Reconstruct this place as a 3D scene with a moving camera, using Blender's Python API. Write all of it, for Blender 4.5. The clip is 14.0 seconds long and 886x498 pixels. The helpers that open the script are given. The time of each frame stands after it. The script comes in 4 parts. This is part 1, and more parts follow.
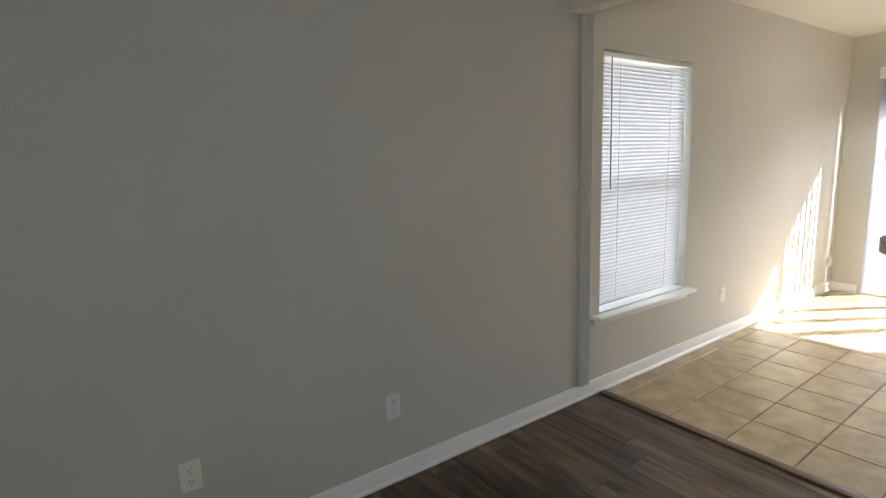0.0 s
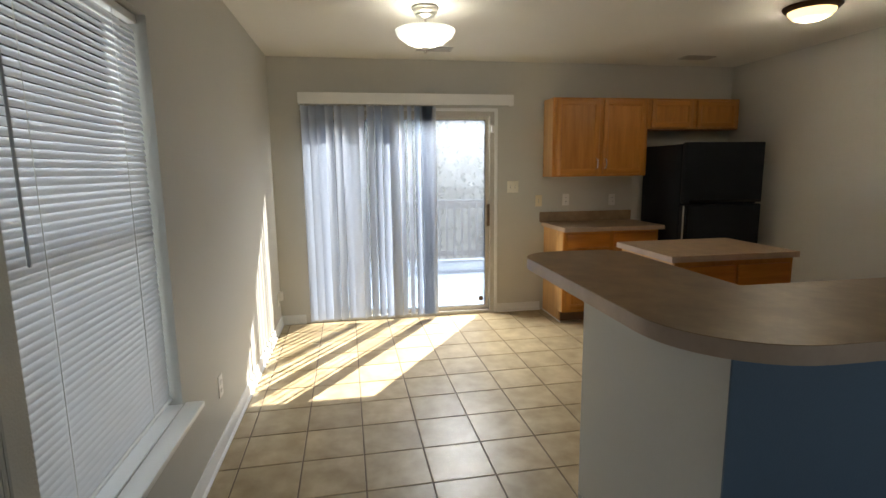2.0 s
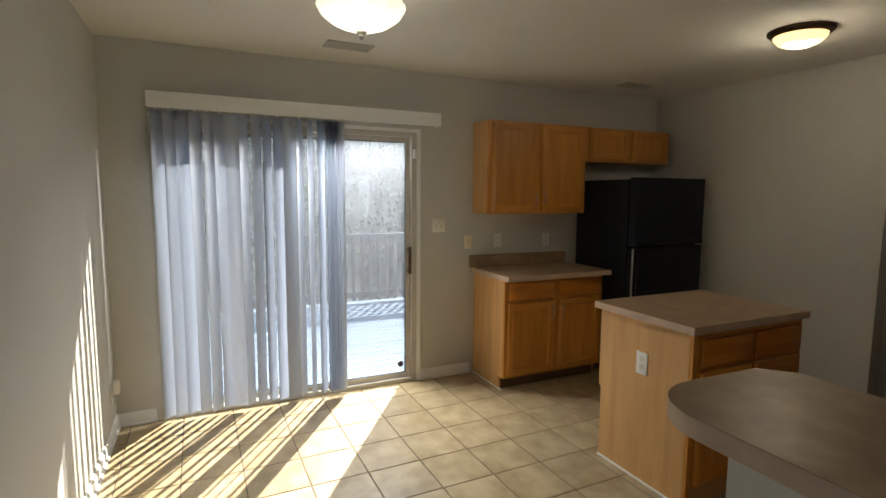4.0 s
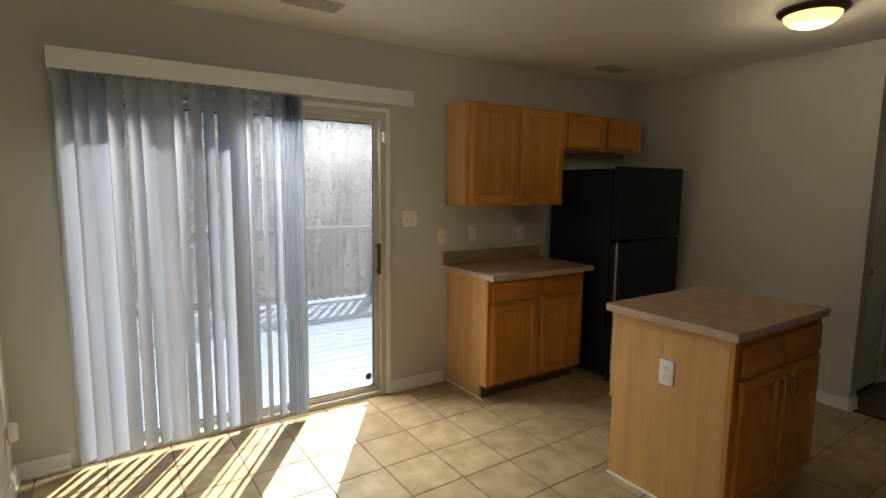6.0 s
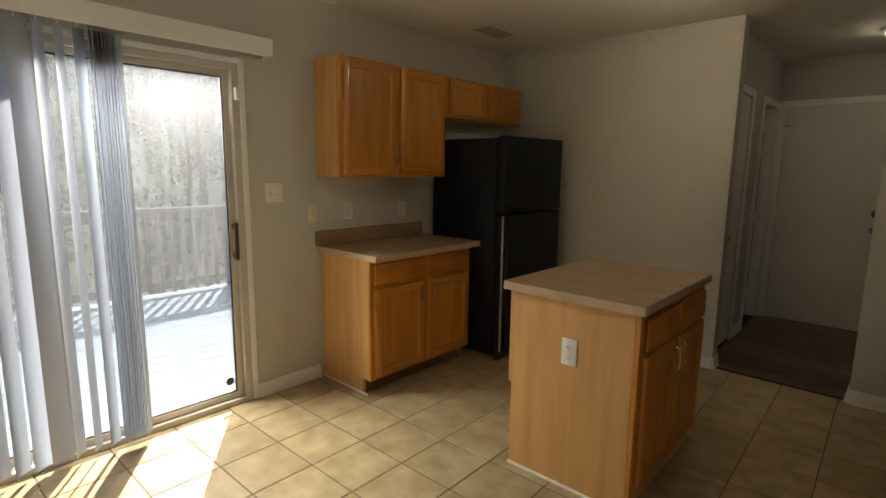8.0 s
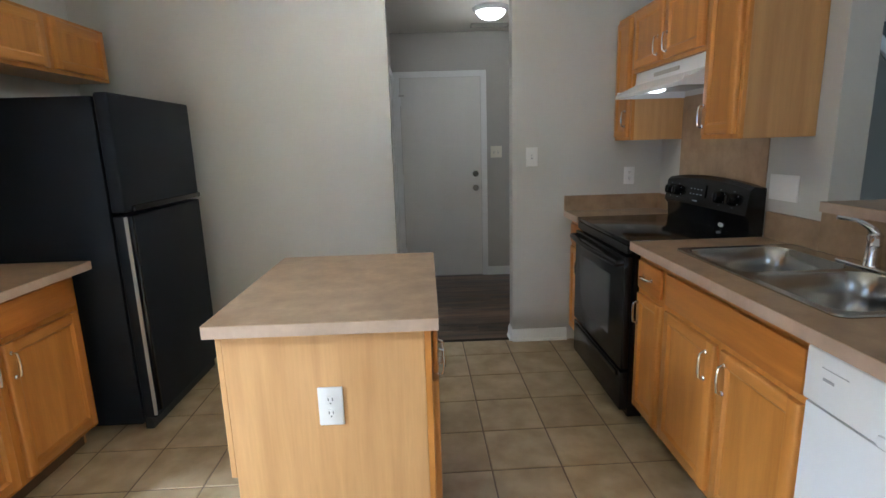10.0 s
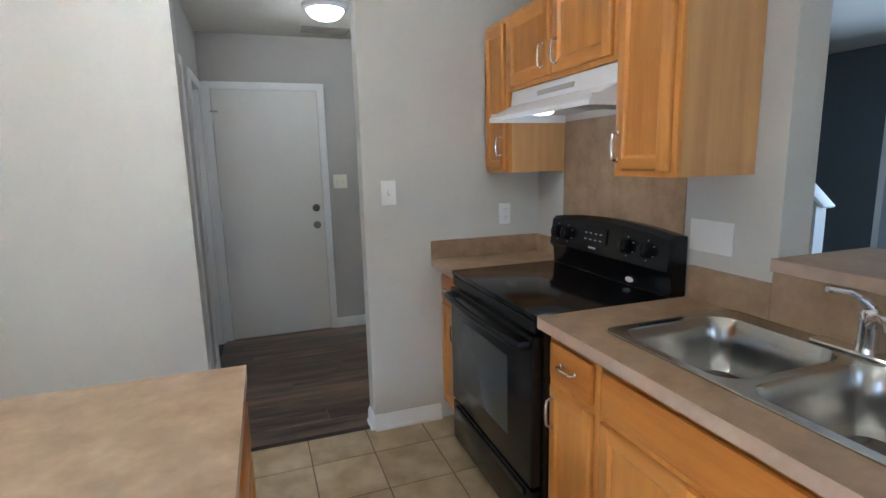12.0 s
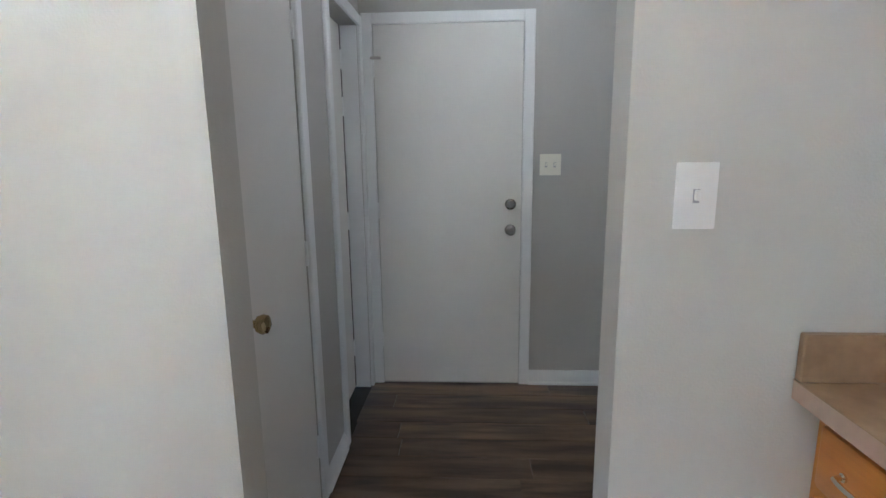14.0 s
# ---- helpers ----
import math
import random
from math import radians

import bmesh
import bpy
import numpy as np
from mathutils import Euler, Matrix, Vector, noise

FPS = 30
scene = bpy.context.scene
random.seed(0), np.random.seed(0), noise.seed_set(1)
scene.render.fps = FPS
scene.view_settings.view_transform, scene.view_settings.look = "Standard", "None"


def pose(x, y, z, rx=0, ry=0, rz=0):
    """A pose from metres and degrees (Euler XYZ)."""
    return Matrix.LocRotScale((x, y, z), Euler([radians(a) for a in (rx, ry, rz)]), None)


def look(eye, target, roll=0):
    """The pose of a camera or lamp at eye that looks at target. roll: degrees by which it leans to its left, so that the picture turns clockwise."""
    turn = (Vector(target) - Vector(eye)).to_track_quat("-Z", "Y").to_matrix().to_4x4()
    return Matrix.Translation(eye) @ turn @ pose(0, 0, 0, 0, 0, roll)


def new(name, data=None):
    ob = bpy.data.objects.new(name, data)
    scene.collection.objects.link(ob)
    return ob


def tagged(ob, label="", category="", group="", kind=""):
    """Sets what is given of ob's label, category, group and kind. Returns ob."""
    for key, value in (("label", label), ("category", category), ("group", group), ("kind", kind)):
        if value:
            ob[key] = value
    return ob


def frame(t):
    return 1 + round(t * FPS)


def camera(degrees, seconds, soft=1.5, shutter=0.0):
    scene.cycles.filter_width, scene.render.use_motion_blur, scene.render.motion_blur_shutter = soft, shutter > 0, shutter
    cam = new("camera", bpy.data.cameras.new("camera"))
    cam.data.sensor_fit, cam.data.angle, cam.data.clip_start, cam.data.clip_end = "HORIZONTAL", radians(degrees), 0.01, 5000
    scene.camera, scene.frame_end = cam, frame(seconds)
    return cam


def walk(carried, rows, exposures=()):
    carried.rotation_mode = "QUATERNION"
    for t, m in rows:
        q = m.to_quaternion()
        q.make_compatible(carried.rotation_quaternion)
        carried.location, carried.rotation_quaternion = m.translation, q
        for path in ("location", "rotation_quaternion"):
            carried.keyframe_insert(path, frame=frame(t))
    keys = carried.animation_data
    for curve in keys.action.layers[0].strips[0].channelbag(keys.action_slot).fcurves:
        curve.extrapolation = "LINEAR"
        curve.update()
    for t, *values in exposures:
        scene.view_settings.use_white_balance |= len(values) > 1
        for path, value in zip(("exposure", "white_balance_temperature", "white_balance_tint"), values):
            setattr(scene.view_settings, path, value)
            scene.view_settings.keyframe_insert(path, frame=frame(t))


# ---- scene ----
# ---- camera and walk ----
cam = camera(82.0, 14.0)
PATH = [
    (0, (0.334, 0.428, 1.442), (1.463, 2.043, 1.102), -2.0),
    (0.3, (0.531, 0.635, 1.41), (1.946, 2.0, 1.044), -2.5),
    (0.5, (0.67, 0.798, 1.409), (2.251, 1.965, 1.037), -1.7),
    (0.7, (0.799, 0.927, 1.417), (2.501, 1.911, 1.047), -0.6),
    (1, (0.959, 1.135, 1.424), (2.826, 1.751, 1.058), 0.4),
    (1.5, (1.261, 1.381, 1.434), (3.233, 1.442, 1.101), -1.2),
    (2, (1.59, 1.593, 1.455), (3.538, 1.261, 1.146), -0.7),
    (2.5, (1.838, 1.762, 1.494), (3.715, 1.149, 1.181), 0.4),
    (3, (2.139, 1.75, 1.512), (3.98, 1.014, 1.252), 0.6),
    (3.2, (2.264, 1.751, 1.525), (4.101, 0.996, 1.287), 0.6),
    (5.3, (3.237, 1.805, 1.493), (4.941, 0.785, 1.257), 0.7),
    (5.5, (3.266, 1.827, 1.487), (4.952, 0.778, 1.253), 0.8),
    (6, (3.301, 1.856, 1.504), (4.961, 0.767, 1.262), 0.6),
    (6.5, (3.312, 1.837, 1.481), (4.966, 0.738, 1.244), 1.1),
    (7, (3.35, 1.841, 1.473), (4.992, 0.724, 1.233), 1.1),
    (7.5, (3.42, 1.819, 1.468), (5.028, 0.66, 1.2), 1.2),
    (8, (3.629, 1.656, 1.437), (4.96, 0.196, 1.123), 0.7),
    (8.2, (3.732, 1.574, 1.433), (4.961, 0.028, 1.116), -0.4),
    (8.5, (3.906, 1.493, 1.412), (4.825, -0.249, 1.063), -0.4),
    (8.8, (4.095, 1.419, 1.422), (4.689, -0.452, 1.038), -0.4),
    (9, (4.179, 1.36, 1.413), (4.632, -0.547, 1.015), -0.5),
    (9.2, (4.216, 1.276, 1.397), (4.605, -0.646, 1.006), -1.1),
    (11.3, (4.492, 0.729, 1.427), (3.731, -1.075, 1.018), -0.2),
    (11.5, (4.387, 0.588, 1.472), (3.614, -1.22, 1.108), -0.6),
    (12, (4.246, 0.257, 1.448), (3.603, -1.606, 1.108), -1.4),
    (12.5, (4.124, -0.127, 1.45), (3.727, -2.058, 1.111), -2.9),
    (13, (3.984, -0.545, 1.444), (3.907, -2.513, 1.096), -1.6),
    (13.5, (4.012, -0.952, 1.413), (4.022, -2.918, 1.047), -0.7),
    (14, (4.067, -1.343, 1.383), (4.173, -3.304, 1.002), -0.7),
]
EXPOSURES = [
    (0.0, 3.25, 6700, 12), (0.5, 2.68, 6700, 11), (1.5, 2.2, 6800, 9), (3.0, 1.9, 6650, 9), (5.5, 1.65, 7450, 9), (7.5, 1.65, 7450, 9),
    (8.0, 1.8, 8000, 9), (8.5, 2.3, 7150, 8), (9.0, 3.18, 5350, 7), (11.5, 3.6, 5200, 8), (12.3, 4.1, 5050, 8), (13.0, 4.25, 5050, 9), (14.0, 4.12, 5050, 9),
]
walk(cam, [(t, look(eye, target, roll)) for t, eye, target, roll in PATH], EXPOSURES)

# ---- world, sun and large lights ----
SUN_WAY = Vector((-1.97, 1.30, -1.96)).normalized()
world = bpy.data.worlds.new("sky")
scene.world = world
world.use_nodes = True
wn = world.node_tree.nodes
sky = wn.new("ShaderNodeTexSky")
sky.sky_type = "NISHITA"
sky.sun_disc = False
sky.sun_elevation = math.asin(-SUN_WAY.z)
sky.sun_rotation = math.atan2(-SUN_WAY.x, -SUN_WAY.y)
wn["Background"].inputs["Strength"].default_value = 0.13
world.node_tree.links.new(sky.outputs[0], wn["Background"].inputs["Color"])

sun_data = bpy.data.lights.new("sun", "SUN")
sun_data.energy, sun_data.angle, sun_data.color = 5.0, radians(0.5), (1.0, 0.985, 0.945)
sun = new("sun", sun_data)
sun.matrix_world = Matrix.Translation((12, -6, 9)) @ SUN_WAY.to_track_quat("-Z", "Y").to_matrix().to_4x4()


def area(name, m, w, h, power, colour):
    d = bpy.data.lights.new(name, "AREA")
    d.shape, d.size, d.size_y, d.energy, d.color = "RECTANGLE", w, h, power, colour
    ob = new(name, d)
    ob.matrix_world = m
    return ob


def bulb(name, at, power, colour, radius=0.05):
    d = bpy.data.lights.new(name, "POINT")
    d.energy, d.color, d.shadow_soft_size = power, colour, radius
    ob = new(name, d)
    ob.location = at
    return ob


# added lamps for sky light: an unseen front window, the dining window, the head of the patio door
front_light = area("unseen_window_fill", look((-1.535, -1.2, 1.45), (6.5, 0.0, 0.9)), 1.2, 0.95, 4.6, (0.80, 0.90, 1.0))
front_light.data.spread = radians(165)
area("window_daylight", look((3.27, 2.60, 1.27), (3.27, 0.0, 1.1)), 0.9, 1.45, 3, (0.90, 0.95, 1.0))
# out-of-sight lamp above the door head, added to brighten the room
area("door_sky_fill", look((6.86, 0.56, 2.22), (4.8, 0.3, 0.9)), 0.6, 0.4, 50, (0.92, 0.96, 1.0))
bulb("dining_bulb", (4.967, 1.114, 2.30), 1.1, (1.0, 0.95, 0.86))
bulb("kitchen_bulb", (4.615, -1.352, 2.345), 1.9, (1.0, 0.90, 0.74))
bulb("hall_bulb", (3.78, -3.33, 2.345), 0.33, (1.0, 0.85, 0.68))
bulb("hood_bulb", (3.10, -1.72, 1.61), 0.05, (1.0, 0.95, 0.88), 0.05)


# ---- materials ----
def mat(name, c1, c2=None, rough=0.5, metal=0.0, scale=6.0, stretch=(1, 1, 1), fine=0.06, fine_scale=60.0, bump=0.0,
        bump_scale=200.0, rand=0.0, rough_var=0.1, coat=0.0, spec=0.5, island=False, contrast=1.0):
    """A surface with two scales of colour variation, uneven gloss and fine relief."""
    m = bpy.data.materials.new(name)
    m.use_nodes = True
    nt = m.node_tree
    N, L = nt.nodes, nt.links
    b = N["Principled BSDF"]
    b.inputs["Metallic"].default_value = metal
    b.inputs["Coat Weight"].default_value = coat
    b.inputs["Coat Roughness"].default_value = 0.12
    b.inputs["Specular IOR Level"].default_value = spec
    tc, mp = N.new("ShaderNodeTexCoord"), N.new("ShaderNodeMapping")
    mp.inputs["Scale"].default_value = stretch
    info = N.new("ShaderNodeObjectInfo")
    geo = N.new("ShaderNodeNewGeometry")
    rnd = geo.outputs["Random Per Island"] if island else info.outputs["Random"]
    off = N.new("ShaderNodeVectorMath")
    off.operation = "MULTIPLY_ADD"
    off.inputs[1].default_value = (7.3, 5.1, 9.7)
    L.new(rnd, off.inputs[0])
    L.new(tc.outputs["Object"], off.inputs[2])
    L.new((off.outputs[0] if rand else tc.outputs["Object"]), mp.inputs["Vector"])
    n1, n2 = N.new("ShaderNodeTexNoise"), N.new("ShaderNodeTexNoise")
    n1.inputs["Scale"].default_value, n1.inputs["Detail"].default_value = scale, 5
    n2.inputs["Scale"].default_value, n2.inputs["Detail"].default_value = fine_scale, 3
    L.new(mp.outputs[0], n1.inputs["Vector"])
    L.new(mp.outputs[0], n2.inputs["Vector"])
    ramp = N.new("ShaderNodeValToRGB")
    ramp.color_ramp.elements[0].position, ramp.color_ramp.elements[1].position = 0.5 - 0.22 / contrast, 0.5 + 0.22 / contrast
    ramp.color_ramp.elements[0].color, ramp.color_ramp.elements[1].color = (*c1, 1), (*(c2 or c1), 1)
    L.new(n1.outputs["Fac"], ramp.inputs[0])
    val = N.new("ShaderNodeMath")
    val.operation = "MULTIPLY_ADD"
    val.inputs[1].default_value, val.inputs[2].default_value = 2 * fine, 1 - fine
    L.new(n2.outputs["Fac"], val.inputs[0])
    val2 = N.new("ShaderNodeMath")
    val2.operation = "MULTIPLY_ADD"
    val2.inputs[1].default_value, val2.inputs[2].default_value = rand, 1 - rand / 2
    L.new(rnd, val2.inputs[0])
    mul = N.new("ShaderNodeMath")
    mul.operation = "MULTIPLY"
    L.new(val.outputs[0], mul.inputs[0])
    L.new(val2.outputs[0], mul.inputs[1])
    hsv = N.new("ShaderNodeHueSaturation")
    L.new(ramp.outputs[0], hsv.inputs["Color"])
    L.new(mul.outputs[0], hsv.inputs["Value"])
    L.new(hsv.outputs[0], b.inputs["Base Color"])
    rr = N.new("ShaderNodeMath")
    rr.operation = "MULTIPLY_ADD"
    rr.inputs[1].default_value, rr.inputs[2].default_value = 2 * rough_var, rough - rough_var
    L.new(n1.outputs["Fac"], rr.inputs[0])
    L.new(rr.outputs[0], b.inputs["Roughness"])
    if bump:
        n3, bp = N.new("ShaderNodeTexNoise"), N.new("ShaderNodeBump")
        n3.inputs["Scale"].default_value = bump_scale
        bp.inputs["Strength"].default_value, bp.inputs["Distance"].default_value = bump, 0.004
        L.new(mp.outputs[0], n3.inputs["Vector"])
        L.new(n3.outputs["Fac"], bp.inputs["Height"])
        L.new(bp.outputs[0], b.inputs["Normal"])
    return m


def glow(name, colour, strength):
    m = bpy.data.materials.new(name)
    m.use_nodes = True
    b = m.node_tree.nodes["Principled BSDF"]
    b.inputs["Base Color"].default_value = (0.85, 0.85, 0.82, 1)
    b.inputs["Emission Color"].default_value = (*colour, 1)
    b.inputs["Emission Strength"].default_value = strength
    b.inputs["Roughness"].default_value = 0.3
    return m


def clear_glass(name, film=0.0, tint=(0.97, 0.98, 0.97)):
    """Thin clear glazing with a faint sheen, and a dried film of dirt in streaks."""
    m = bpy.data.materials.new(name)
    m.use_nodes = True
    nt = m.node_tree
    N, L = nt.nodes, nt.links
    N.remove(N["Principled BSDF"])
    out = N["Material Output"]
    tr, gl, mix = N.new("ShaderNodeBsdfTransparent"), N.new("ShaderNodeBsdfGlossy"), N.new("ShaderNodeMixShader")
    tr.inputs[0].default_value = (*tint, 1)
    gl.inputs["Roughness"].default_value = 0.02
    fr = N.new("ShaderNodeFresnel")
    fr.inputs[0].default_value = 1.35
    L.new(fr.outputs[0], mix.inputs[0])
    L.new(tr.outputs[0], mix.inputs[1])
    L.new(gl.outputs[0], mix.inputs[2])
    last = mix
    if film:
        tc, mp, no = N.new("ShaderNodeTexCoord"), N.new("ShaderNodeMapping"), N.new("ShaderNodeTexNoise")
        mp.inputs["Scale"].default_value = (45, 45, 2.5)
        no.inputs["Scale"].default_value, no.inputs["Detail"].default_value = 1.0, 6
        L.new(tc.outputs["Object"], mp.inputs[0])
        L.new(mp.outputs[0], no.inputs["Vector"])
        pw = N.new("ShaderNodeMapRange")
        pw.inputs["From Min"].default_value, pw.inputs["From Max"].default_value = 0.35, 0.75
        pw.inputs["To Min"].default_value, pw.inputs["To Max"].default_value = 0.6 * film, film
        L.new(no.outputs["Fac"], pw.inputs["Value"])
        di, tl, m1, m2 = N.new("ShaderNodeBsdfDiffuse"), N.new("ShaderNodeBsdfTranslucent"), N.new("ShaderNodeMixShader"), N.new("ShaderNodeMixShader")
        di.inputs[0].default_value = tl.inputs[0].default_value = (0.85, 0.86, 0.88, 1)
        m1.inputs[0].default_value = 0.6
        L.new(di.outputs[0], m1.inputs[1])
        L.new(tl.outputs[0], m1.inputs[2])
        L.new(pw.outputs[0], m2.inputs[0])
        L.new(mix.outputs[0], m2.inputs[1])
        L.new(m1.outputs[0], m2.inputs[2])
        last = m2
    L.new(last.outputs[0], out.inputs["Surface"])
    return m


def translucent(name, colour, share, rough=0.5, **more):
    m = mat(name, colour, **{"rough": rough, "fine": 0.03, "scale": 3, **more})
    nt = m.node_tree
    N, L = nt.nodes, nt.links
    tl, mix = N.new("ShaderNodeBsdfTranslucent"), N.new("ShaderNodeMixShader")
    tl.inputs[0].default_value = (*colour, 1)
    mix.inputs[0].default_value = share
    L.new(N["Principled BSDF"].outputs[0], mix.inputs[1])
    L.new(tl.outputs[0], mix.inputs[2])
    L.new(mix.outputs[0], N["Material Output"].inputs["Surface"])
    return m


WALL = mat("wall_paint", (0.535, 0.522, 0.474), (0.575, 0.562, 0.514), rough=0.6, scale=1.2, bump=0.25, bump_scale=160, fine=0.02)
# hallway and closet walls: the wall paint's hue, about a fifth darker
WALL_HALL = mat("wall_paint_darker", (0.43, 0.415, 0.38), (0.47, 0.455, 0.42), rough=0.6, scale=1.2, bump=0.25, bump_scale=160, fine=0.02)
BLUE = mat("half_wall_navy", (0.088, 0.132, 0.190), (0.104, 0.154, 0.215), rough=0.6, scale=1.5, bump=0.25, bump_scale=160, fine=0.03)
SLATE = mat("dark_slate_wall_paint", (0.10, 0.112, 0.125), (0.12, 0.133, 0.148), rough=0.6, scale=1.5, bump=0.25, bump_scale=160, fine=0.03)
CEIL = mat("ceiling_texture", (0.70, 0.68, 0.62), (0.74, 0.72, 0.66), rough=0.9, scale=1.0, bump=0.6, bump_scale=90, fine=0.04, fine_scale=120)
TRIM = mat("white_trim_paint", (0.78, 0.78, 0.77), (0.82, 0.82, 0.80), rough=0.35, scale=3, fine=0.02)
DOOR = mat("white_door_paint", (0.69, 0.67, 0.63), (0.74, 0.72, 0.675), rough=0.45, scale=2, fine=0.02, bump=0.05, bump_scale=90)
TILE = mat("floor_tile_glaze", (0.305, 0.226, 0.122), (0.455, 0.358, 0.216), rough=0.36, scale=8, fine=0.05, fine_scale=35, rand=0.14, rough_var=0.04, contrast=1.2, spec=0.4)
GROUT = mat("tile_grout", (0.14, 0.10, 0.068), (0.20, 0.15, 0.105), rough=0.9, scale=20, fine=0.15)
PLANK = mat("dark_vinyl_plank", (0.028, 0.017, 0.010), (0.168, 0.104, 0.062), rough=0.34, scale=1.5, stretch=(1.5, 11, 1), fine=0.22, fine_scale=16, rand=0.8, bump=0.1, bump_scale=60, contrast=1.6)
PLANK_GAP = mat("plank_gap", (0.02, 0.016, 0.013), rough=0.8)
OAK = mat("honey_oak", (0.42, 0.158, 0.022), (0.63, 0.278, 0.055), rough=0.36, scale=2.2, stretch=(9, 9, 0.8), fine=0.10, fine_scale=16, rand=0.20, bump=0.06, bump_scale=40, coat=0.15, spec=0.4, contrast=0.8)
OAK_FLAT = mat("honey_oak_across", (0.42, 0.158, 0.022), (0.63, 0.278, 0.055), rough=0.36, scale=2.2, stretch=(0.8, 9, 9), fine=0.10, fine_scale=16, rand=0.20, bump=0.06, bump_scale=40, coat=0.15, spec=0.4, contrast=0.8)
OAK_DRAWER = mat("red_oak_drawer_front", (0.36, 0.118, 0.014), (0.60, 0.240, 0.040), rough=0.36, scale=2.2, stretch=(0.8, 9, 9), fine=0.10, fine_scale=16, rand=0.20, bump=0.06, bump_scale=40, coat=0.15, spec=0.4, contrast=0.8)
OAK_SIDE = mat("oak_veneer_side", (0.51, 0.272, 0.098), (0.65, 0.375, 0.150), rough=0.42, scale=2.0, stretch=(10, 10, 0.7), fine=0.09, fine_scale=14, rand=0.06, bump=0.05, bump_scale=40)
KICK = mat("toe_kick_brown", (0.10, 0.055, 0.025), (0.14, 0.075, 0.035), rough=0.6)
LAM = mat("brown_laminate", (0.230, 0.142, 0.075), (0.425, 0.295, 0.176), rough=0.38, scale=11, fine=0.14, fine_scale=50, rough_var=0.06, contrast=0.75)
LAM_EDGE = mat("laminate_edge", (0.40, 0.29, 0.21), (0.53, 0.395, 0.30), rough=0.4, scale=7, fine=0.10, fine_scale=45)
BLACK = mat("black_enamel", (0.006, 0.006, 0.007), (0.009, 0.009, 0.010), rough=0.22, scale=3, fine=0.05, rough_var=0.05, spec=0.3)
BLACK_TEX = mat("black_textured_steel", (0.008, 0.0105, 0.015), (0.012, 0.015, 0.021), rough=0.5, scale=3, fine=0.05, bump=0.25, bump_scale=350, spec=0.16)
BLACK_GLASS = mat("black_glass", (0.004, 0.004, 0.005), rough=0.13, rough_var=0.02, fine=0.0, spec=0.28)
# base lifted to grey-green to hold the oven window's reflection
OVEN_GLASS = mat("oven_window_glass", (0.06, 0.066, 0.066), rough=0.08, rough_var=0.02, fine=0.0)
STEEL = mat("brushed_steel", (0.40, 0.39, 0.37), (0.45, 0.44, 0.42), rough=0.21, metal=1.0, scale=4, fine=0.02, rough_var=0.03)
CHROME = mat("chrome", (0.75, 0.75, 0.76), rough=0.1, metal=1.0, fine=0.02, rough_var=0.03)
NICKEL = mat("brushed_nickel", (0.50, 0.47, 0.43), rough=0.3, metal=1.0, fine=0.04, rough_var=0.05)
DULL = mat("dull_dark_nickel", (0.22, 0.20, 0.18), rough=0.28, metal=1.0, fine=0.04, rough_var=0.05)
BRASS = mat("worn_brass", (0.42, 0.32, 0.16), (0.5, 0.40, 0.22), rough=0.25, metal=1.0, scale=30)
BRONZE = mat("dark_bronze", (0.09, 0.06, 0.04), (0.13, 0.085, 0.06), rough=0.4, metal=0.8)
WHITE_ENAMEL = mat("white_enamel", (0.80, 0.81, 0.82), (0.84, 0.85, 0.86), rough=0.25, scale=2, fine=0.01)
PLATE = mat("white_plastic", (0.78, 0.77, 0.74), rough=0.35, fine=0.01)
IVORY = mat("ivory_plastic", (0.76, 0.67, 0.47), rough=0.4, fine=0.02)
CREAM = mat("cream_plastic", (0.80, 0.77, 0.66), rough=0.4, fine=0.02)
SLOT = mat("dark_slot", (0.03, 0.03, 0.03), rough=0.7, fine=0.0)
GREY_PRINT = mat("grey_print", (0.35, 0.36, 0.37), rough=0.5, fine=0.0)
VANE = translucent("blind_vane_vinyl", (0.53, 0.57, 0.64), 0.04)
SLAT = translucent("mini_blind_slat", (0.60, 0.61, 0.64), 0.10, 0.4)
FRAME_ALU = mat("bronzed_door_frame", (0.50, 0.47, 0.42), (0.56, 0.53, 0.48), rough=0.45, scale=3, fine=0.04)
SEAL = mat("dark_seal", (0.035, 0.032, 0.03), rough=0.6)
GLASS = clear_glass("window_glass")
# dark bluish tint added to tone down the bright outdoors
DOOR_GLASS = clear_glass("dim_hazy_door_glass", 0.065, (0.44, 0.505, 0.59))
BOWL = translucent("lamp_bowl_glass", (0.70, 0.76, 0.71), 0.55, 0.25)
DOME_WARM = glow("warm_lamp_dome", (1.0, 0.66, 0.30), 0.55)
DOME_WHITE = glow("white_lamp_dome", (1.0, 0.97, 0.92), 1.2)
HOOD_LENS = glow("hood_lamp_lens", (1.0, 0.97, 0.92), 0.4)
VENT = mat("grey_vent_metal", (0.38, 0.36, 0.32), (0.43, 0.41, 0.37), rough=0.5)
DECK = mat("weathered_deck_board", (0.58, 0.57, 0.55), (0.72, 0.71, 0.69), rough=0.8, scale=3, stretch=(8, 1, 8), fine=0.12, fine_scale=20, rand=0.2, bump=0.2, bump_scale=60)
PICKET = mat("weathered_picket", (0.26, 0.21, 0.18), (0.40, 0.34, 0.30), rough=0.85, scale=3, stretch=(8, 8, 1), fine=0.15, fine_scale=20, rand=0.3)
BARK = mat("tree_bark", (0.18, 0.15, 0.12), (0.34, 0.29, 0.24), rough=0.9, scale=6, stretch=(4, 4, 1), fine=0.2, fine_scale=20, rand=0.3)
